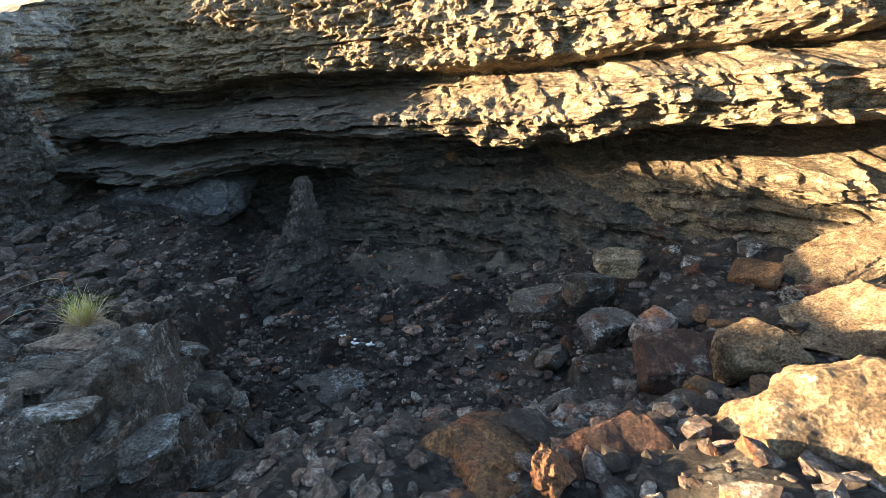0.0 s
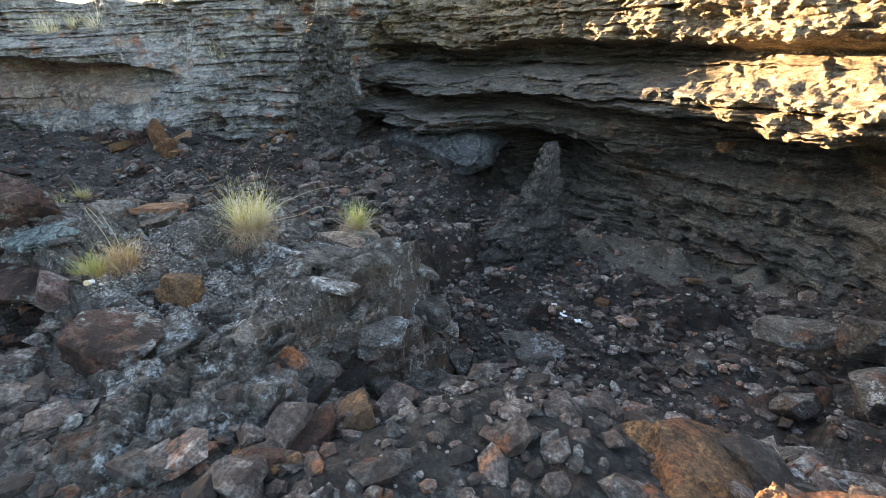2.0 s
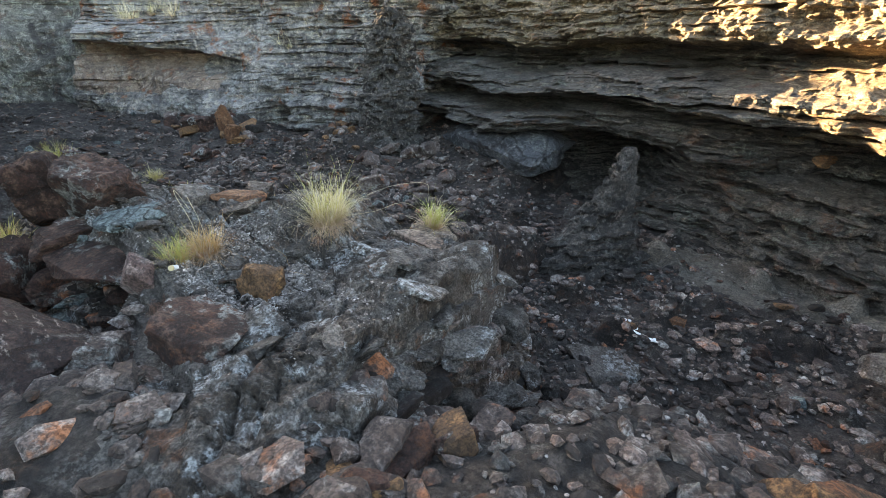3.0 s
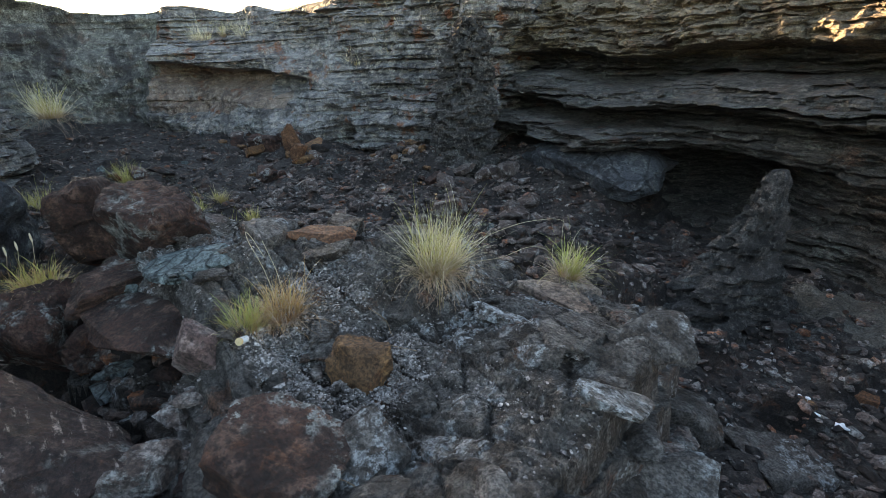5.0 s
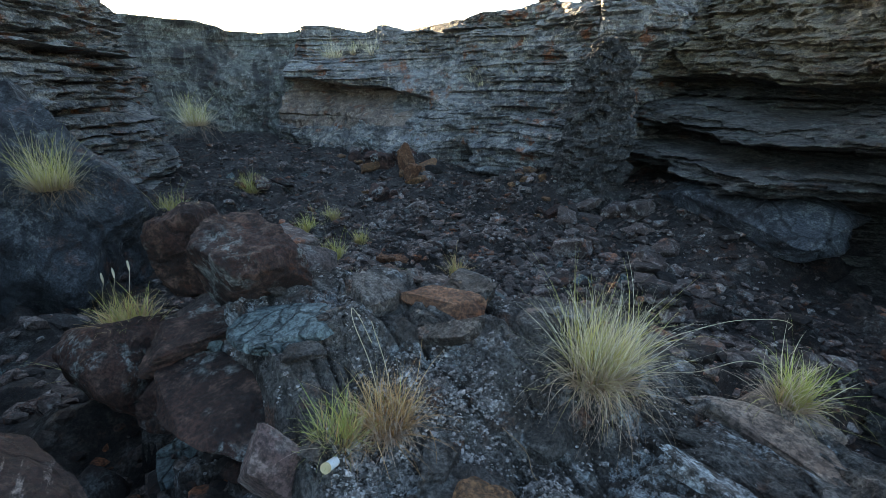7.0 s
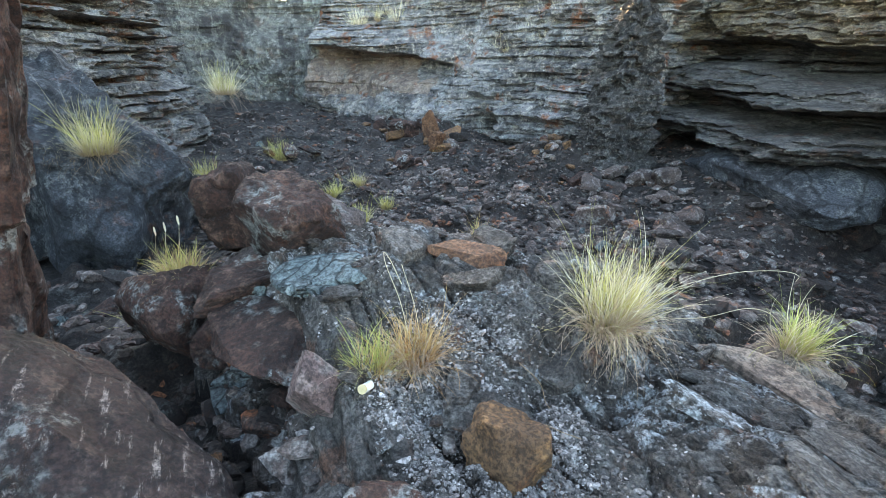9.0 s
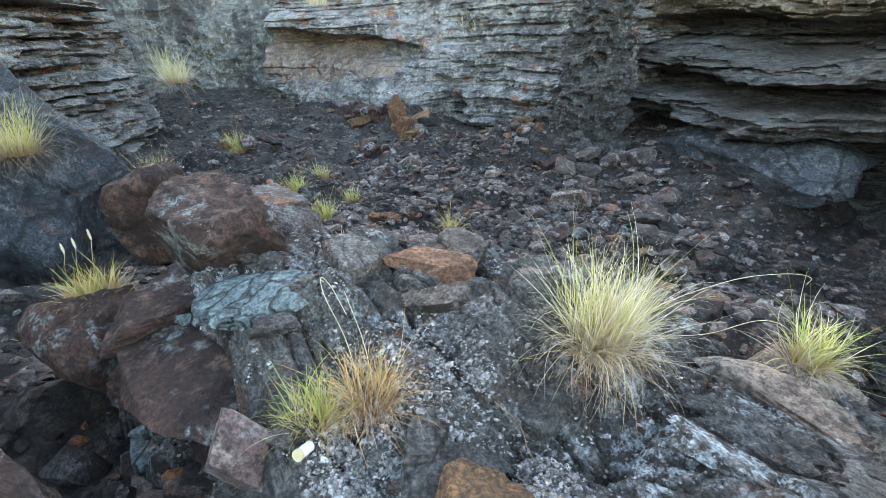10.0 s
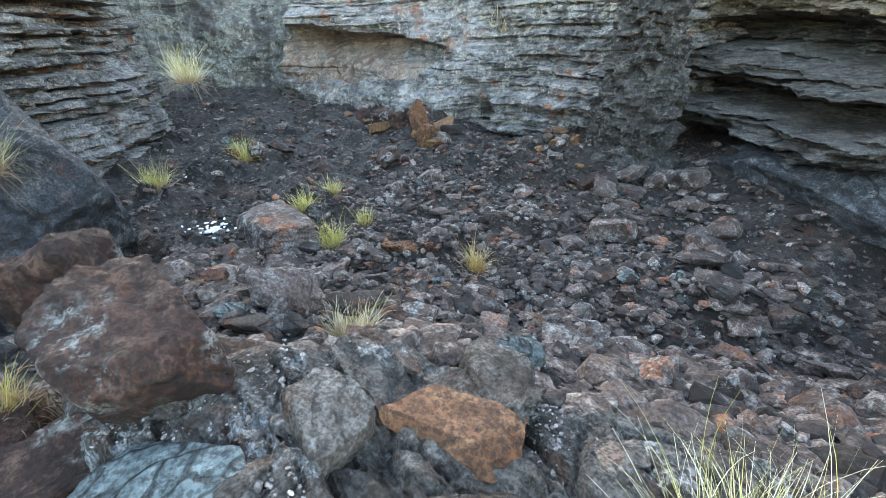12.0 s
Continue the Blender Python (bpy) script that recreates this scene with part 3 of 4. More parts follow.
boulder("rock", 38, (-1.8, 3.85, -1.78), (0.42, 0.34, 0.13), (4, 4, 30), LEDGE, "grey bedrock plate among the scree", planes=9, rough=0.05)
boulder("rock", 39, (-1.58, 3.06, -1.62), (0.19, 0.11, 0.10), (0, 0, -15), BLUE, "speckled blue-grey stone on the scree", planes=8)
boulder("rock", 18, (-3.17, 1.12, -0.14), (0.15, 0.14, 0.145), (0, 0, 20), BROWN, "rounded orange-brown rock on the ledge", planes=13, soft=0.15, rough=0.07)
boulder("rock", 19, (-3.70, 0.62, -0.16), (0.13, 0.10, 0.25), (16, -22, 40), PINK, "pinkish flat rock standing tilted", planes=8, rough=0.03)
boulder("rock", 40, (-4.28, 1.20, 0.19), (0.15, 0.13, 0.10), (0, 8, 30), LEDGE, "grey block with a dark broken side", planes=8, rough=0.05)
boulder("rock", 41, at(-4.12, 1.53, -0.012), (0.20, 0.12, 0.045), (0, 6, 40), ORANGE, "flat rusty orange rock on the ledge", planes=8, rough=0.06)
boulder("rock", 42, (-4.66, 0.44, 0.0), (0.17, 0.25, 0.09), (0, 6, 10), RED, "long brown overhanging slab", planes=8, rough=0.08, beds=0.05)
boulder("rock", 43, (-4.20, 0.42, -0.08), (0.36, 0.20, 0.065), (8, 2, 22), RED, "brown slab with pale lichen beside the grass", planes=8, rough=0.06)
boulder("rock", 44, (-5.0, 1.12, -0.22), (0.22, 0.18, 0.20), (0, 0, 30), RED, "dark red block below the boulder", planes=8, rough=0.06)
boulder("rock", 45, (-2.95, 0.57, -0.19), (0.28, 0.22, 0.17), (0, 12, 35), RED, "brown rock with a rusty face at the ledge", planes=8, rough=0.06)
boulder("rock", 46, (-2.0, 0.75, -0.28), (0.26, 0.20, 0.20), (0, 0, 15), LEDGE, "large pale brown rounded rock in the pile", planes=11, soft=0.2, rough=0.04)
boulder("rock", 47, (-7.0, 5.4, -1.12), (0.24, 0.20, 0.16), (0, -10, 20), SCREE, "dark square block on the scree", planes=7)
boulder("rock", 48, (-11.5, 5.1, -0.72), (0.16, 0.14, 0.30), (0, 14, 20), ORANGE, "upright orange rock at the wall", planes=8, rough=0.06)
boulder("rock", 49, (-12.2, 5.3, -0.55), (0.18, 0.14, 0.36), (0, -10, 40), ORANGE, "taller orange brown rock at the wall", planes=8, rough=0.06)
boulder("rock", 50, (-12.9, 5.0, -0.72), (0.5, 0.3, 0.26), (0, 0, 30), RED, "reddish broken block at the wall foot", planes=8, rough=0.06)
boulder("rock", 51, (-7.85, 2.95, -1.16), (0.32, 0.24, 0.17), (0, -14, 20), ORANGE, "rusty orange crumbling rock on the scree", planes=9, rough=0.14)
boulder("rock", 52, (-9.0, 1.75, -1.02), (0.85, 0.45, 0.22), (0, 0, 10), SCREE, "low dark rock slab on the gully floor", planes=10, soft=0.2, rough=0.08)
boulder("rock", 53, (-0.77, float(north_face(-0.77, -0.22)) - 0.05, -0.22), (0.15, 0.13, 0.14), (0, 0, 0), BROWN, "round brown stone lodged in the cliff", planes=18, soft=0.6, rough=0.05)
boulder("rock", 54, (-2.98, 2.39, -0.21), (0.34, 0.11, 0.06), (-4, 8, 4), BUFF, "flat tan slab below the grass tuft", planes=7, rough=0.03, beds=0.04)
boulder("rock", 55, (-3.02, 2.60, -0.22), (0.21, 0.13, 0.08), (-6, 6, -14), BUFF, "thin tan plate under the grass tuft", planes=7, rough=0.03)

boulder("rock", 56, (-5.0, 0.66, -0.20), (0.40, 0.32, 0.22), (0, 4, 10), SCREE, "dark block carrying the large red boulder", planes=9, rough=0.06)
boulder("rock", 57, (-5.40, 0.50, 0.14), (0.25, 0.22, 0.31), (0, -8, 40), RED, "red-brown block behind the large boulder", planes=8, rough=0.06)
boulder("rock", 58, (-5.22, 0.10, -0.34), (0.32, 0.27, 0.27), (8, 0, 15), RED, "dark brown block in the hollow", planes=8, rough=0.06)
boulder("rock", 59, (-3.35, 0.22, -0.26), (0.17, 0.12, 0.10), (0, 10, 60), SCREE, "dark stone beside the pink rock", planes=8, rough=0.05)
boulder("slab", 60, (-4.23, 0.82, 0.165), (0.28, 0.17, 0.05), (8, -4, 42), BLUE, "large flat blue-grey slab split by cracks", level=4, planes=15, rough=0.02, category="rock slab")

# blue-grey cracked slabs
rng = np.random.default_rng(70)
for i in range(11):
    x, y = -4.22 - 0.07 * i * 0.5 + rng.normal(0, 0.13), 0.76 - 0.05 * i + rng.normal(0, 0.09)
    ob = boulder("slab", 700 + i, at(x, y, 0.015), (rng.uniform(0.07, 0.14), rng.uniform(0.05, 0.09), 0.035), (rng.normal(0, 7), rng.normal(0, 7), rng.uniform(0, 180)), BLUE,
                 "flat cracked blue-grey stone slab on the ledge", level=3, planes=9, rough=0.03, category="rock slab")
    tagged(ob, group="blue-grey slabs")


# ---- the pillar against the wall and the pinnacle ----
def pillar(name, x, y, base, top, radius, taper, lean, mat, label, category, seed, knob=0.2):
    rows, around = 150, 90
    t, a = np.meshgrid(np.linspace(0, 1, rows + 1), np.linspace(0, 2 * math.pi, around + 1)[:-1], indexing="ij")
    z = base + (top - base) * t
    ca, sa = np.cos(a), np.sin(a)
    r0 = radius * np.interp(t, *taper)
    row = np.floor(z * 11 + 0.8 * smooth_noise(ca * 2, sa * 2 + seed, z * 2))
    lump = hashed(row, np.floor((a + 0.3 * hashed(row, 2, 5)) * 2.6), int(seed))
    r = r0 * (1 + 0.20 * fract(ca * 1.1 + seed, sa * 1.1, z * 1.3, 3)) + radius * (0.15 * lump + 0.16 * fract(ca * 3, sa * 3 + seed, z * 6, 4))
    verts = np.stack((x + lean[0] * t + ca * r, y + lean[1] * t + sa * r, z), -1).reshape(-1, 3)
    verts = np.concatenate((verts, [(x + lean[0], y + lean[1], top + 0.03)]))
    n = around
    quads = [(j * n + i, j * n + (i + 1) % n, (j + 1) * n + (i + 1) % n, (j + 1) * n + i) for j in range(rows) for i in range(n)]
    quads += [(rows * n + i, rows * n + (i + 1) % n, len(verts) - 1) for i in range(n)]
    return tagged(mesh_object(name, verts, quads, mat), label, category)


def pinnacle(x, y, mat):
    """A crumbling spike with one steep side and a long buttress running down to the other."""
    rows, around = 170, 110
    z1 = [-2.0, -1.75, -1.4, -1.1, -0.7, -0.3, -0.12, -0.05]
    shift, r1, r2 = [0.46, 0.42, 0.33, 0.25, 0.12, 0.03, 0.0, 0.0], [1.0, 0.82, 0.58, 0.44, 0.27, 0.15, 0.115, 0.07], [0.62, 0.48, 0.36, 0.29, 0.21, 0.14, 0.11, 0.07]
    z, a = np.meshgrid(np.linspace(-2.0, -0.05, rows + 1), np.linspace(0, 2 * math.pi, around + 1)[:-1], indexing="ij")
    ca, sa = np.cos(a), np.sin(a)
    row = np.floor(z * 15 + 0.9 * smooth_noise(ca * 2, sa * 2, z * 2))
    chip = hashed(row, np.floor((a + 0.5 * hashed(row, 2, 5)) * 2.2), 3)
    lump = 1 + 0.16 * chip + 0.22 * fract(ca * 1.4, sa * 1.4, z * 2.2, 3) + 0.10 * fract(ca * 4, sa * 4, z * 9, 4)
    along = np.interp(z, z1, shift) + ca * np.interp(z, z1, r1) * lump
    across = sa * np.interp(z, z1, r2) * lump
    ux, uy = -0.58, -0.81
    verts = np.stack((x + ux * along - uy * across, y + uy * along + ux * across, z + 0.02 * chip), -1).reshape(-1, 3)
    verts = np.concatenate((verts, [(x, y, -0.02)]))
    n = around
    quads = [(j * n + i, j * n + (i + 1) % n, (j + 1) * n + (i + 1) % n, (j + 1) * n + i) for j in range(rows) for i in range(n)]
    quads += [(rows * n + i, rows * n + (i + 1) % n, len(verts) - 1) for i in range(n)]
    return tagged(mesh_object("rock_pinnacle", verts, quads, mat), "tapering dark crumbling rock pinnacle standing on the scree", "rock pinnacle")


pinnacle(-2.74, 6.15, BLACK)
pillar("rock_pillar", -8.62, 7.30, -1.4, 1.85, 0.60, ([0, 0.2, 0.6, 0.85, 1], [1.5, 0.98, 0.78, 0.60, 0.22]), (0.03, 0.22), BLACK, "dark knobbly rock pillar against the wall", "rock pillar", 8.0)


# ---- grass ----
def blades(name, parent, mat, count, radius, height, spread, seed, droop=0.5, width=0.0028, way=(0, 0)):
    """Thin arching ribbons out of one clump; each bends over by its own weight and curls a little."""
    rng = np.random.default_rng(seed)
    verts, faces, n = [], [], 9
    for _ in range(count):
        a, r = rng.uniform(0, 2 * math.pi), radius * math.sqrt(rng.uniform())
        p = np.array((r * math.cos(a), r * math.sin(a), -0.03))
        h = height * rng.uniform(0.35, 1.1) * (1.45 if rng.uniform() < 0.08 else 1.0)
        b = a + rng.normal(0, 0.7)
        tilt = abs(rng.normal(0, spread)) * (0.45 + 0.55 * r / radius) + 0.04
        d = np.array((math.sin(tilt) * math.cos(b) + way[0], math.sin(tilt) * math.sin(b) + way[1], math.cos(tilt)))
        d /= np.linalg.norm(d)
        sag = droop * rng.uniform(0.1, 1.0) ** 1.5 * (0.25 + math.sin(tilt))
        curl = rng.normal(0, 0.15, 3)
        c = rng.uniform(0, math.pi)
        side = np.array((math.cos(c), math.sin(c), 0.0))
        w, start = width * rng.uniform(0.6, 1.15), len(verts)
        for k in range(n):
            t = k / (n - 1)
            kw = side * w * (1 - 0.85 * t)
            verts += [tuple(p - kw), tuple(p + kw)]
            p = p + d * h / (n - 1)
            d = d + curl * 0.6 + np.array((0, 0, -sag * t * 0.9))
            d /= np.linalg.norm(d)
        faces += [(start + 2 * k, start + 2 * k + 1, start + 2 * k + 3, start + 2 * k + 2) for k in range(n - 1)]
    return mesh_object(name, verts, faces, mat, parent)


def tussock(x, y, r, h, label, seed, green=0.5, count=420, dry=STRAW, z=None, spread=0.75, way=(0, 0), width=0.0028, skirt=0.35, fresh=GREEN):
    top = new("grass_tussock")
    top.location = (x, y, float(ground_height(x, y)) if z is None else z)
    blades("green_foliage", top, fresh, int(count * green) + 1, r * 0.8, h, spread * 0.8, seed, 0.5, width, way)
    blades("dry_foliage", top, dry, int(count * (1 - green)) + 1, r, h * 0.95, spread * 1.15, seed + 1, 0.8, width, way)
    if skirt:
        blades("dead_skirt", top, DEAD if dry in (PALE, GOLD) else dry, int(count * skirt), r * 1.1, h * 0.8, spread * 2.0, seed + 2, 2.2, width * 0.8, (0, 0))
    return tagged(top, label, "grass", "grass tussocks")


tussock(-3.46, 1.84, 0.10, 0.42, "large pale green and straw grass tussock on the rock ledge", 31, 0.33, 1000, PALE, spread=1.05, skirt=0.6, way=(0.10, 0.14), width=0.0019)
tussock(-3.04, 2.60, 0.055, 0.27, "small fresh green grass tuft at the ledge edge", 33, 0.7, 330, PALE, fresh=FRESH, z=-0.14, way=(0.10, 0.10), skirt=0.5)
tussock(-3.66, 0.80, 0.06, 0.20, "green and golden grass tuft beside a pink rock", 35, 0.75, 460, GOLD, fresh=FRESH, skirt=0.5, width=0.0022)
tussock(-3.66, 0.99, 0.065, 0.24, "dry golden grass tuft on the ledge", 37, 0.04, 560, GOLD, skirt=1.1, width=0.0022)
tussock(-5.24, 0.13, 0.11, 0.25, "green grass tuft with dry stalks among rocks", 41, 0.45, 620, GOLD, z=-0.14, width=0.003)
tussock(-6.15, -0.25, 0.10, 0.26, "low green grass tuft in the shade", 43, 0.6, 300)
tussock(-8.45, -0.55, 0.16, 0.62, "drooping green grass tuft on the blue-grey boulder", 45, 0.6, 420, z=0.15, skirt=0.8)
tussock(-7.05, 3.43, 0.07, 0.34, "small dry grass tuft on the scree", 47, 0.25, 220, GOLD, width=0.005)
tussock(-8.45, 2.28, 0.14, 0.36, "round pale green grass tuft on the scree", 49, 0.8, 360, width=0.005)
tussock(-9.5, 2.22, 0.11, 0.34, "pale green grass tuft on the scree", 51, 0.8, 260, width=0.005)
tussock(-9.95, 2.76, 0.10, 0.26, "small pale grass tuft on the scree", 53, 0.5, 200, width=0.005)
tussock(-8.8, 2.83, 0.09, 0.24, "tiny green grass tuft on the scree", 55, 0.8, 160, width=0.005)
tussock(-12.1, 1.85, 0.16, 0.45, "bright green grass tuft on the gully floor", 57, 0.9, 260, width=0.005)
tussock(-11.4, 0.47, 0.16, 0.42, "faded green grass tuft below the outcrop", 59, 0.6, 260, width=0.005)
tussock(-5.28, 1.55, 0.09, 0.25, "pale cream grass tuft between stones", 61, 0.2, 360, PALE, skirt=0.6)
tussock(-15.7, 1.35, 0.22, 0.85, "tall straw grass tuft on the outcrop edge", 63, 0.3, 380, PALE, z=0.15, width=0.006)

for i, (x, y, z, h, r) in enumerate(((-17.5, 5.55, 1.75, 0.7, 0.25), (-16.3, 6.4, 1.82, 0.7, 0.22), (-15.0, 7.3, 2.05, 0.65, 0.2), (-14.3, 7.9, 2.15, 0.6, 0.16), (-12.85, 8.1, 1.82, 0.6, 0.2), (-12.1, 8.15, 1.25, 0.65, 0.22),
                                   (-11.85, 8.45, 1.52, 0.75, 0.25), (-12.7, 7.68, 0.98, 0.6, 0.22), (-12.4, 7.95, 1.15, 0.6, 0.22), (-17.0, 6.1, 1.9, 0.5, 0.15))):
    tussock(x, y, r, h, "pale straw grass tussock on the rock slope", 200 + 3 * i, 0.1, 260, PALE, z=z, width=0.007)

# ---- stones ----
STONE_KINDS = (SCREE, SCREE, SCREE, RED, LEDGE, LEDGE, BROWN, BLUE, SCREE, SCREE)
stones = []
for i in range(20):
    verts, faces = rock_shape(900 + i, 3, 10, 0.05, (1, 0.8, 0.6 if i % 3 else 0.35), beds=0.05 if i % 2 else 0.0)
    data = bpy.data.meshes.new("stone")
    data.from_pydata(verts.tolist(), [], faces.tolist())
    data.materials.append(STONE_KINDS[i % 10])
    stones.append(data)


for i in range(4):
    verts, faces = rock_shape(950 + i, 4, 9, 0.06, (1, 0.62, 0.22), beds=0.06)
    data = bpy.data.meshes.new("stone")
    data.from_pydata(verts.tolist(), [], faces.tolist())
    data.materials.append(LEDGE)
    stones.append(data)


def strew(count, box, low, high, label, group, seed, tones=range(20), keep=lambda x, y: True, sink=0.25, name="stone"):
    """Single stones, each its own thing, laid over a stretch of ground."""
    rng = np.random.default_rng(seed)
    made = 0
    while made < count:
        x, y = rng.uniform(box[0], box[1]), rng.uniform(box[2], box[3])
        if not keep(x, y):
            continue
        size = low * (high / low) ** (rng.uniform() ** 1.6)
        ob = new(name, stones[rng.choice(list(tones))])
        ob.matrix_basis = pose(x, y, float(ground_height(x, y)) + size * sink, rng.normal(0, 14), rng.normal(0, 14), rng.uniform(0, 360)) @ Matrix.Diagonal((size, size * rng.uniform(0.7, 1.1), size * rng.uniform(0.7, 1.2), 1))
        tagged(ob, label, "stone", group)
        made += 1


def off_ledge(x, y):
    return float(ledge_mask(x, y)) < -0.08


strew(30, (-2.3, -1.4, 0.2, 1.5), 0.06, 0.17, "brown angular stone in the pile beside the ledge", "stones of the pile", 81, (0, 1, 2, 3, 6, 8, 9, 10, 11, 12, 13, 16), keep=off_ledge)
strew(75, (-8.2, -4.9, 5.0, 7.6), 0.09, 0.30, "dark blocky stone of the rubble below the cliff", "rubble below the cliff", 82, name="rubble_block", tones=(0, 1, 2, 8, 9, 10, 11, 12, 18, 19, 4), keep=lambda x, y: abs(y - (6.2 - 0.55 * (x + 6.5))) < 0.8)
strew(45, (0.2, 3.0, 2.0, 5.6), 0.08, 0.26, "weathered stone on the sunny bank", "stones of the bank", 83, (3, 4, 5, 6, 13, 14, 15, 16, 0, 8))
strew(38, (-3.0, 0.6, 2.3, 6.8), 0.06, 0.15, "loose stone on the gully floor", "stones of the floor", 84, keep=off_ledge)
strew(45, (-6.8, -4.5, -0.9, 2.6), 0.07, 0.22, "dark stone among the rocks west of the ledge", "stones west of the ledge", 85, keep=lambda x, y: off_ledge(x, y) or y < 0.3)
strew(30, (-7.5, -4.6, 2.0, 5.2), 0.06, 0.15, "loose stone on the scree", "stones of the scree", 86, keep=off_ledge)
strew(40, (-15.5, -9.0, 1.5, 6.2), 0.08, 0.28, "dark stone on the upper gully floor", "stones of the upper floor", 87)
strew(26, (-10.4, -8.2, 5.9, 7.2), 0.08, 0.24, "brown crumbling stone on the fan beside the pillar", "stones of the fan", 95, (0, 3, 6, 8, 13, 16))
strew(26, (-14.4, -10.4, 4.0, 6.0), 0.10, 0.32, "reddish broken stone at the wall foot", "red stones at the wall", 96, (3, 6, 13, 16, 8))
strew(16, (-4.6, -2.3, 0.1, 1.0), 0.04, 0.10, "small stone lying on the ledge", "stones on the ledge", 88)

strew(42, (-4.7, -2.0, 0.7, 2.8), 0.07, 0.26, "flat grey lichened plate of the ledge", "plates of the ledge", 89, name="rock_plate", tones=(20, 21, 22, 23), keep=lambda x, y: float(ledge_mask(x, y)) > 0.05, sink=0.02)
strew(50, (-5.2, -1.7, 0.2, 3.1), 0.09, 0.24, "grey block broken from the ledge side", "blocks of the ledge side", 90, name="rock_block", tones=(0, 1, 2, 3, 13, 20, 22), keep=lambda x, y: -0.30 < float(ledge_mask(x, y)) < -0.02, sink=0.1)

strew(30, (-2.6, -1.75, 0.9, 2.9), 0.11, 0.27, "grey bedded block on the broken ledge side", "blocks of the ledge side", 94, name="rock_block", tones=(20, 21, 22, 23, 4), keep=lambda x, y: -0.32 < float(ledge_mask(x, y)) < 0.05, sink=0.12)

# ---- scree ----
def scree(name, count, box, density, scale, seed, mat, label):
    rng = np.random.default_rng(seed)
    shapes = [rock_shape(seed * 100 + k, 0, 9, 0.0, (1, 0.8, 0.5)) for k in range(40)]
    x, y = rng.uniform(box[0], box[1], count * 8), rng.uniform(box[2], box[3], count * 8)
    ok = np.nonzero(rng.uniform(size=len(x)) < density(x, y))[0][:count]
    x, y = x[ok], y[ok]
    z = ground_height(x, y)
    verts, faces, base = [], [], 0
    for i in range(len(x)):
        v, f = shapes[rng.integers(40)]
        size = scale * math.exp(rng.normal(0, 0.5))
        v = turned(v * size * rng.uniform(0.7, 1.3, 3), *rng.uniform(-25, 25, 2), rng.uniform(0, 360))
        verts.append(v + (x[i], y[i], z[i] + size * 0.15))
        faces.append(f + base)
        base += len(v)
    return tagged(mesh_object(name, np.concatenate(verts), np.concatenate(faces), mat), label, "scree", kind="stuff")


def clear(x, y):
    """0 where grass grows, so that no stones bury it."""
    free = np.ones(np.shape(x))
    for ob in [o for o in bpy.data.objects if o.name.startswith("grass_tussock")]:
        free = free * (np.hypot(x - ob.location.x, y - ob.location.y) > 0.11)
    return free


def floor_density(x, y):
    near = np.minimum(np.hypot(x + 2.0, y - 2.8), np.hypot(x + 5.5, y - 3.0))
    sand = np.hypot((x + 0.9) / 1.7, (y - 6.75) / 0.75) < 0.9
    return clear(x, y) * (ledge_mask(x, y) < -0.03) * (y < 7.0 - 0.22 * x) * np.where(sand, 0.15, 1.0) * np.clip(2.6 / (near + 0.5), 0, 1)


scree("scree", 17000, (-17, 2.8, 0.0, 8.6), floor_density, 0.036, 3, SCREE, "dark angular stones covering the gully floor")
scree("flat_scree", 4500, (-10.5, -3.6, 0.9, 6.2), lambda x, y: clear(x, y) * (ledge_mask(x, y) < -0.03) * np.clip(1.6 / (np.hypot(x + 5.6, y - 2.8) + 0.3), 0, 1), 0.046, 12, SCREE, "broken flat stones over the gully floor")
scree("rear_scree", 2600, (-7.5, 3.0, -4.0, 0.5), lambda x, y: (ledge_mask(x, y) < -0.03) * 0.8, 0.045, 6, SCREE, "dark angular stones on the ground behind the ledge")
scree("pale_gravel", 15000, (-3.95, -2.7, 0.68, 1.75), lambda x, y: np.clip(1.7 - 1.9 * np.hypot((x + 3.36) / 0.55, (y - 1.10) / 0.45) + 0.8 * smooth_noise(x * 5, y * 5, 2.0), 0, 1), 0.0048, 14, CHIPS, "pale gravel lying between the grass tufts")
scree("gravel", 9000, (-5.2, -1.4, -0.3, 3.4), lambda x, y: np.clip(-0.05 + 1.2 * smooth_noise(x * 2.2, y * 2.2, 4.0), 0, 1) * (ledge_mask(x, y) > -0.2), 0.0045, 4, CHIPS, "pale gravel and chips caught on the ledge")
scree("stone_chips", 3200, (-14, 2.5, 0.5, 7.5), floor_density, 0.013, 8, CHIPS, "pale stone chips scattered over the scree")

# ---- small things ----
def droppings(name, x, y, r, count, seed, label):
    rng = np.random.default_rng(seed)
    shape, faces0 = ICO[1]
    verts, faces = [], []
    for i in range(count):
        a, d = rng.uniform(0, 2 * math.pi), r * abs(rng.normal(0, 0.5))
        px, py = x + d * math.cos(a), y + d * math.sin(a)
        v = shape * np.array((rng.uniform(0.012, 0.04), rng.uniform(0.01, 0.025), 0.012))
        verts.append(turned(v, 0, 0, rng.uniform(0, 180)) + (px, py, float(ground_height(px, py)) + 0.06))
        faces.append(faces0 + i * len(shape))
    tagged(mesh_object(name, np.concatenate(verts), np.concatenate(faces), WHITE), label, "droppings", kind="stuff")


droppings("bird_droppings", -1.86, 4.52, 0.12, 60, 91, "white bird droppings splashed on the scree")
droppings("bird_droppings", -1.62, 4.50, 0.05, 12, 92, "white chips scattered on the scree")
droppings("bird_droppings", -9.6, 1.05, 0.35, 80, 93, "white droppings on the shaded gully floor")


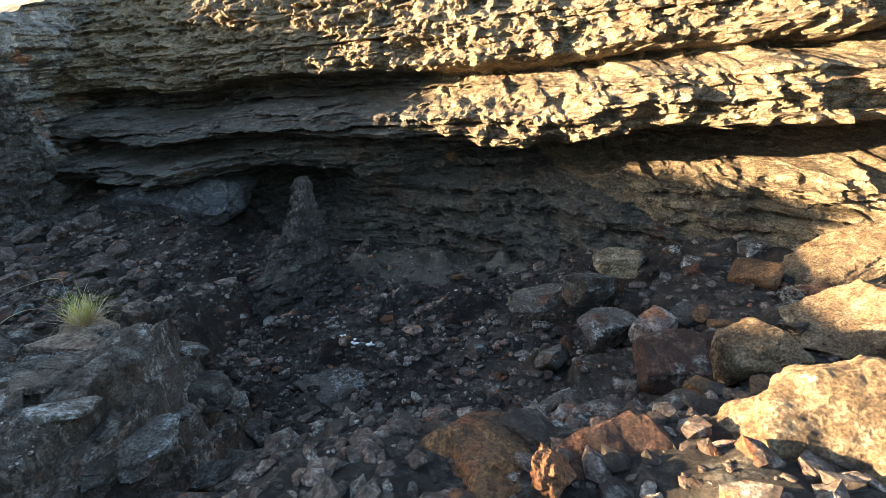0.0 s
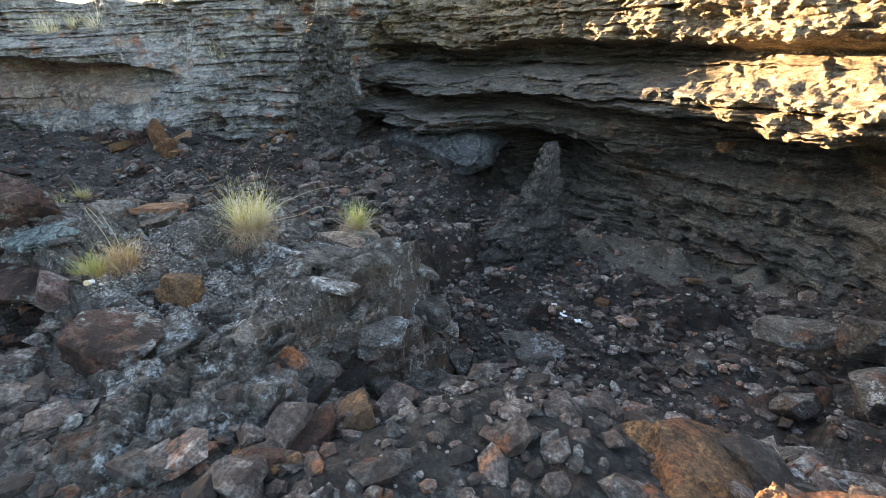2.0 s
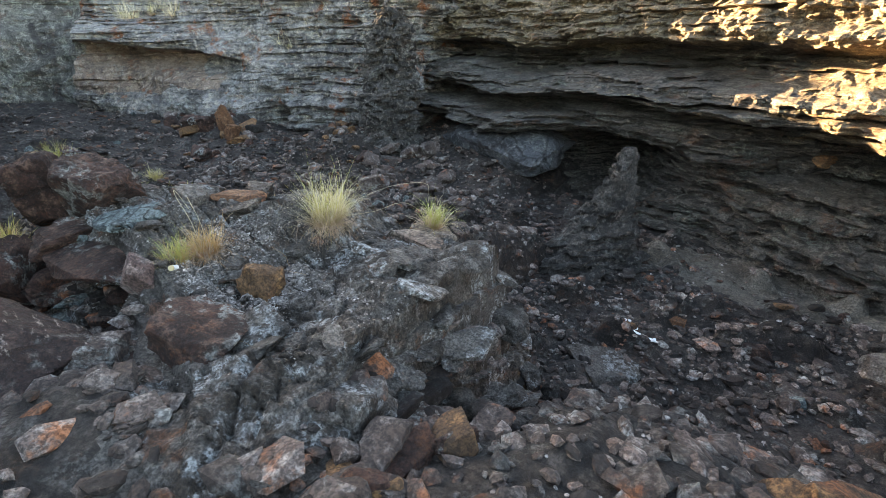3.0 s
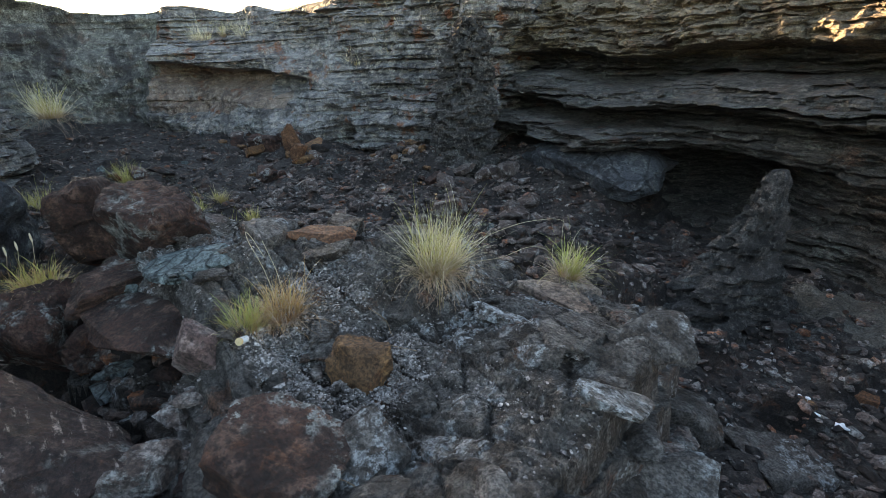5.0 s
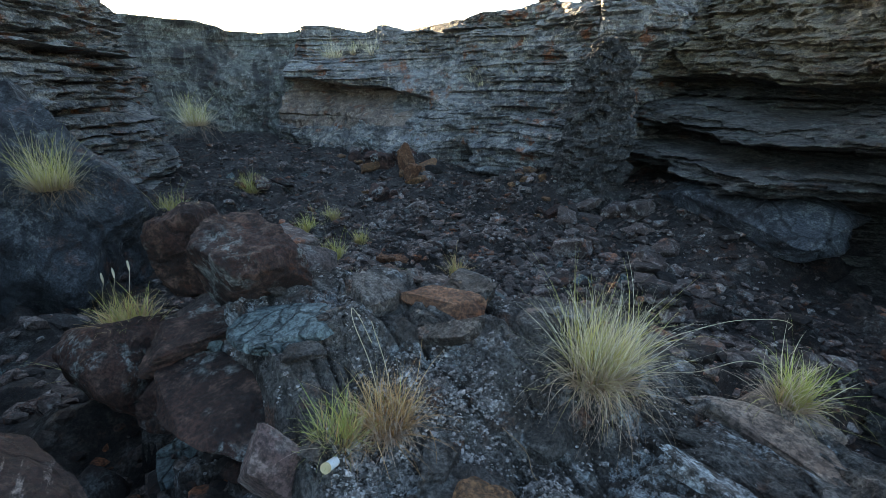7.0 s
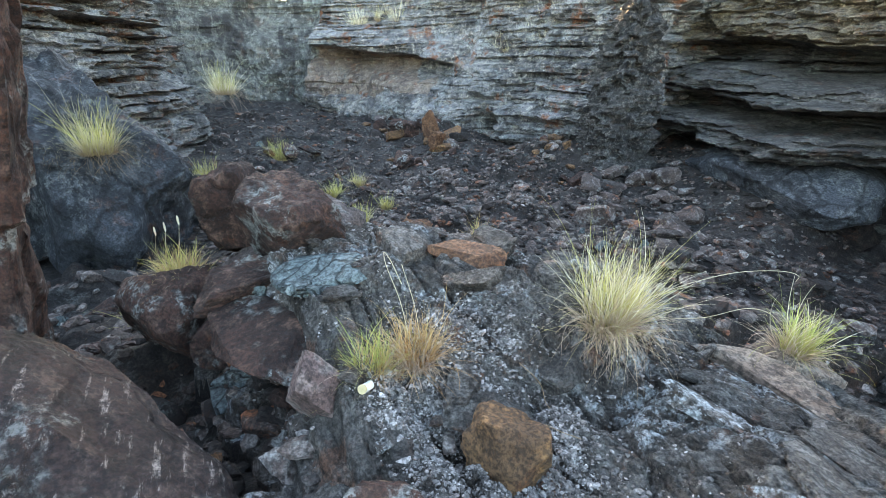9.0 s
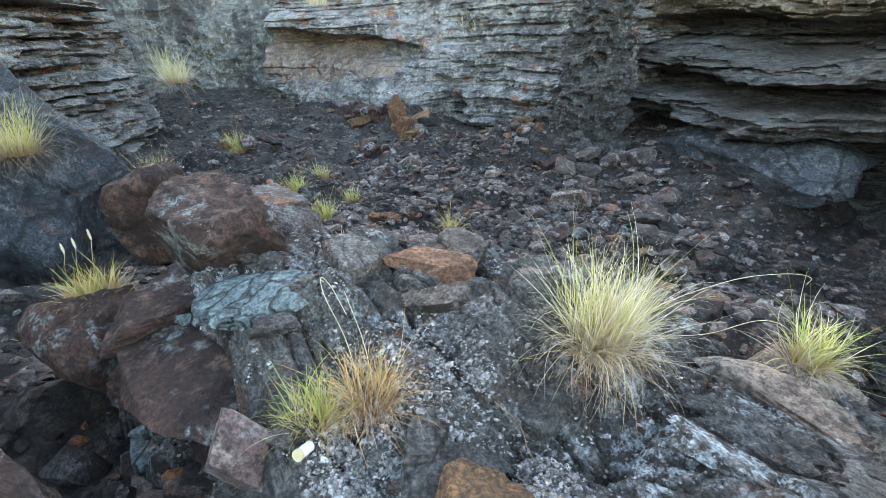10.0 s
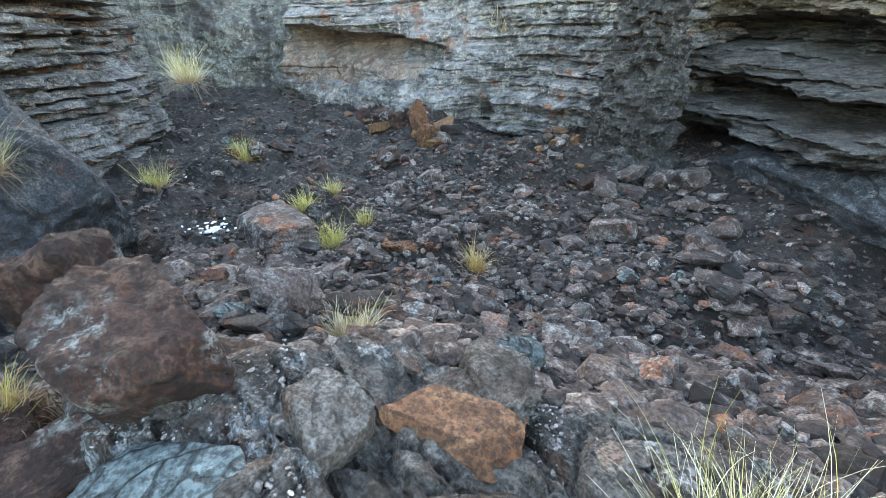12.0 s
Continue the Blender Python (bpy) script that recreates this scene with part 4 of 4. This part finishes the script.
def stalk(name, points, radius, mat, label):
    """A thin dry stem along a smooth line."""
    curve = bpy.data.curves.new(name, "CURVE")
    curve.dimensions, curve.bevel_depth, curve.bevel_resolution = "3D", radius, 1
    spline = curve.splines.new("BEZIER")
    spline.bezier_points.add(len(points) - 1)
    for p, co in zip(spline.bezier_points, points):
        p.co = co
        p.handle_left_type = p.handle_right_type = "AUTO"
    curve.materials.append(mat)
    return tagged(new(name, curve), label, "grass stem")


z0 = float(ground_height(-3.66, 0.99))
stalk("seed_stalk", [(-3.66, 0.97, z0), (-3.70, 0.95, z0 + 0.22), (-3.78, 0.92, z0 + 0.42), (-3.80, 0.94, z0 + 0.40), (-3.76, 0.98, z0 + 0.28)], 0.0013, STRAW, "tall dry grass stalk bent over at its top")
stalk("seed_stalk", [(-3.63, 1.0, z0), (-3.68, 1.0, z0 + 0.20), (-3.75, 0.98, z0 + 0.37)], 0.0012, STRAW, "tall dry grass stalk above the golden tuft")
z1 = float(ground_height(-3.46, 1.84))
stalk("grass_runner", [(-3.42, 1.9, z1 + 0.06), (-3.30, 2.2, z1 + 0.17), (-3.20, 2.45, z1 + 0.20), (-3.12, 2.62, z1 + 0.17), (-3.14, 2.66, z1 + 0.12)], 0.0011, STRAW, "long dry grass blade arching from the tussock")
stalk("grass_runner", [(-3.40, 1.86, z1 + 0.04), (-3.22, 2.1, z1 + 0.05), (-3.10, 2.35, z1 + 0.08), (-3.02, 2.5, -0.05)], 0.0011, STRAW, "dry grass runner reaching between the tufts")
for i, (x, y, dx, dy) in enumerate(((-3.30, 0.62, 0.16, 0.10), (-3.25, 1.15, 0.12, 0.16), (-3.95, 0.45, 0.05, 0.14), (-3.45, 1.35, 0.18, 0.02), (-2.75, 0.55, 0.10, 0.20))):
    z = [float(ground_height(x + dx * t, y + dy * t)) + 0.02 + 0.04 * math.sin(3 * t) for t in (0, 0.5, 1, 1.4)]
    stalk("dry_twig", [(x + dx * t, y + dy * t + 0.03 * (k % 2), z[k]) for k, t in enumerate((0, 0.5, 1, 1.4))], 0.0014, STRAW, "thin dry grass stem lying on the ledge")

def canister(x, y, z):
    top = tagged(new("canister"), "small white canister with a cream cap by the grass", "canister")
    top.matrix_world = pose(x, y, z, 70, 10, 35)
    for name, r, z0, z1, mat in (("body", 0.016, -0.03, 0.02, WHITE), ("cap", 0.0175, 0.021, 0.036, CREAM)):
        bm = bmesh.new()
        made = bmesh.ops.create_cone(bm, cap_ends=True, segments=20, radius1=r, radius2=r, depth=z1 - z0, matrix=Matrix.Translation((0, 0, (z0 + z1) / 2)))
        bmesh.ops.bevel(bm, geom=[e for e in bm.edges if abs(e.verts[0].co.z - e.verts[1].co.z) < 1e-5], offset=0.002, segments=2, affect="EDGES")
        data = bpy.data.meshes.new(name)
        bm.to_mesh(data)
        bm.free()
        data.materials.append(mat)
        new(name, data).parent = top


CREAM = bpy.data.materials.new("cream_cap")
CREAM.use_nodes = True
CREAM.node_tree.nodes["Principled BSDF"].inputs["Base Color"].default_value = (0.62, 0.50, 0.28, 1)
canister(-3.56, 0.74, float(ground_height(-3.56, 0.74)) + 0.02)


def seed_head(x, y, z, h, lean, seed):
    stem = stalk("seed_stalk", [(x, y, z), (x + lean * 0.4, y, z + h * 0.6), (x + lean, y + 0.02, z + h)], 0.0013, STRAW, "dry grass stalk with a pale feathery seed head")
    verts, faces = ICO[2]
    p = verts * 5 + seed
    head = mesh_object("seed_head", turned(verts * (1 + 0.2 * fract(p[:, 0], p[:, 1], p[:, 2], 3))[:, None] * np.array((0.006, 0.006, 0.032)), 0, 12, 0) + np.array((x + lean, y + 0.02, z + h + 0.03)), faces, PALE, stem)
    tagged(head, "pale feathery seed head")


seed_head(-5.34, 0.08, -0.14, 0.26, -0.05, 1.0)
seed_head(-5.28, 0.16, -0.14, 0.30, -0.08, 2.0)
seed_head(-5.40, 0.02, -0.14, 0.23, -0.03, 3.0)
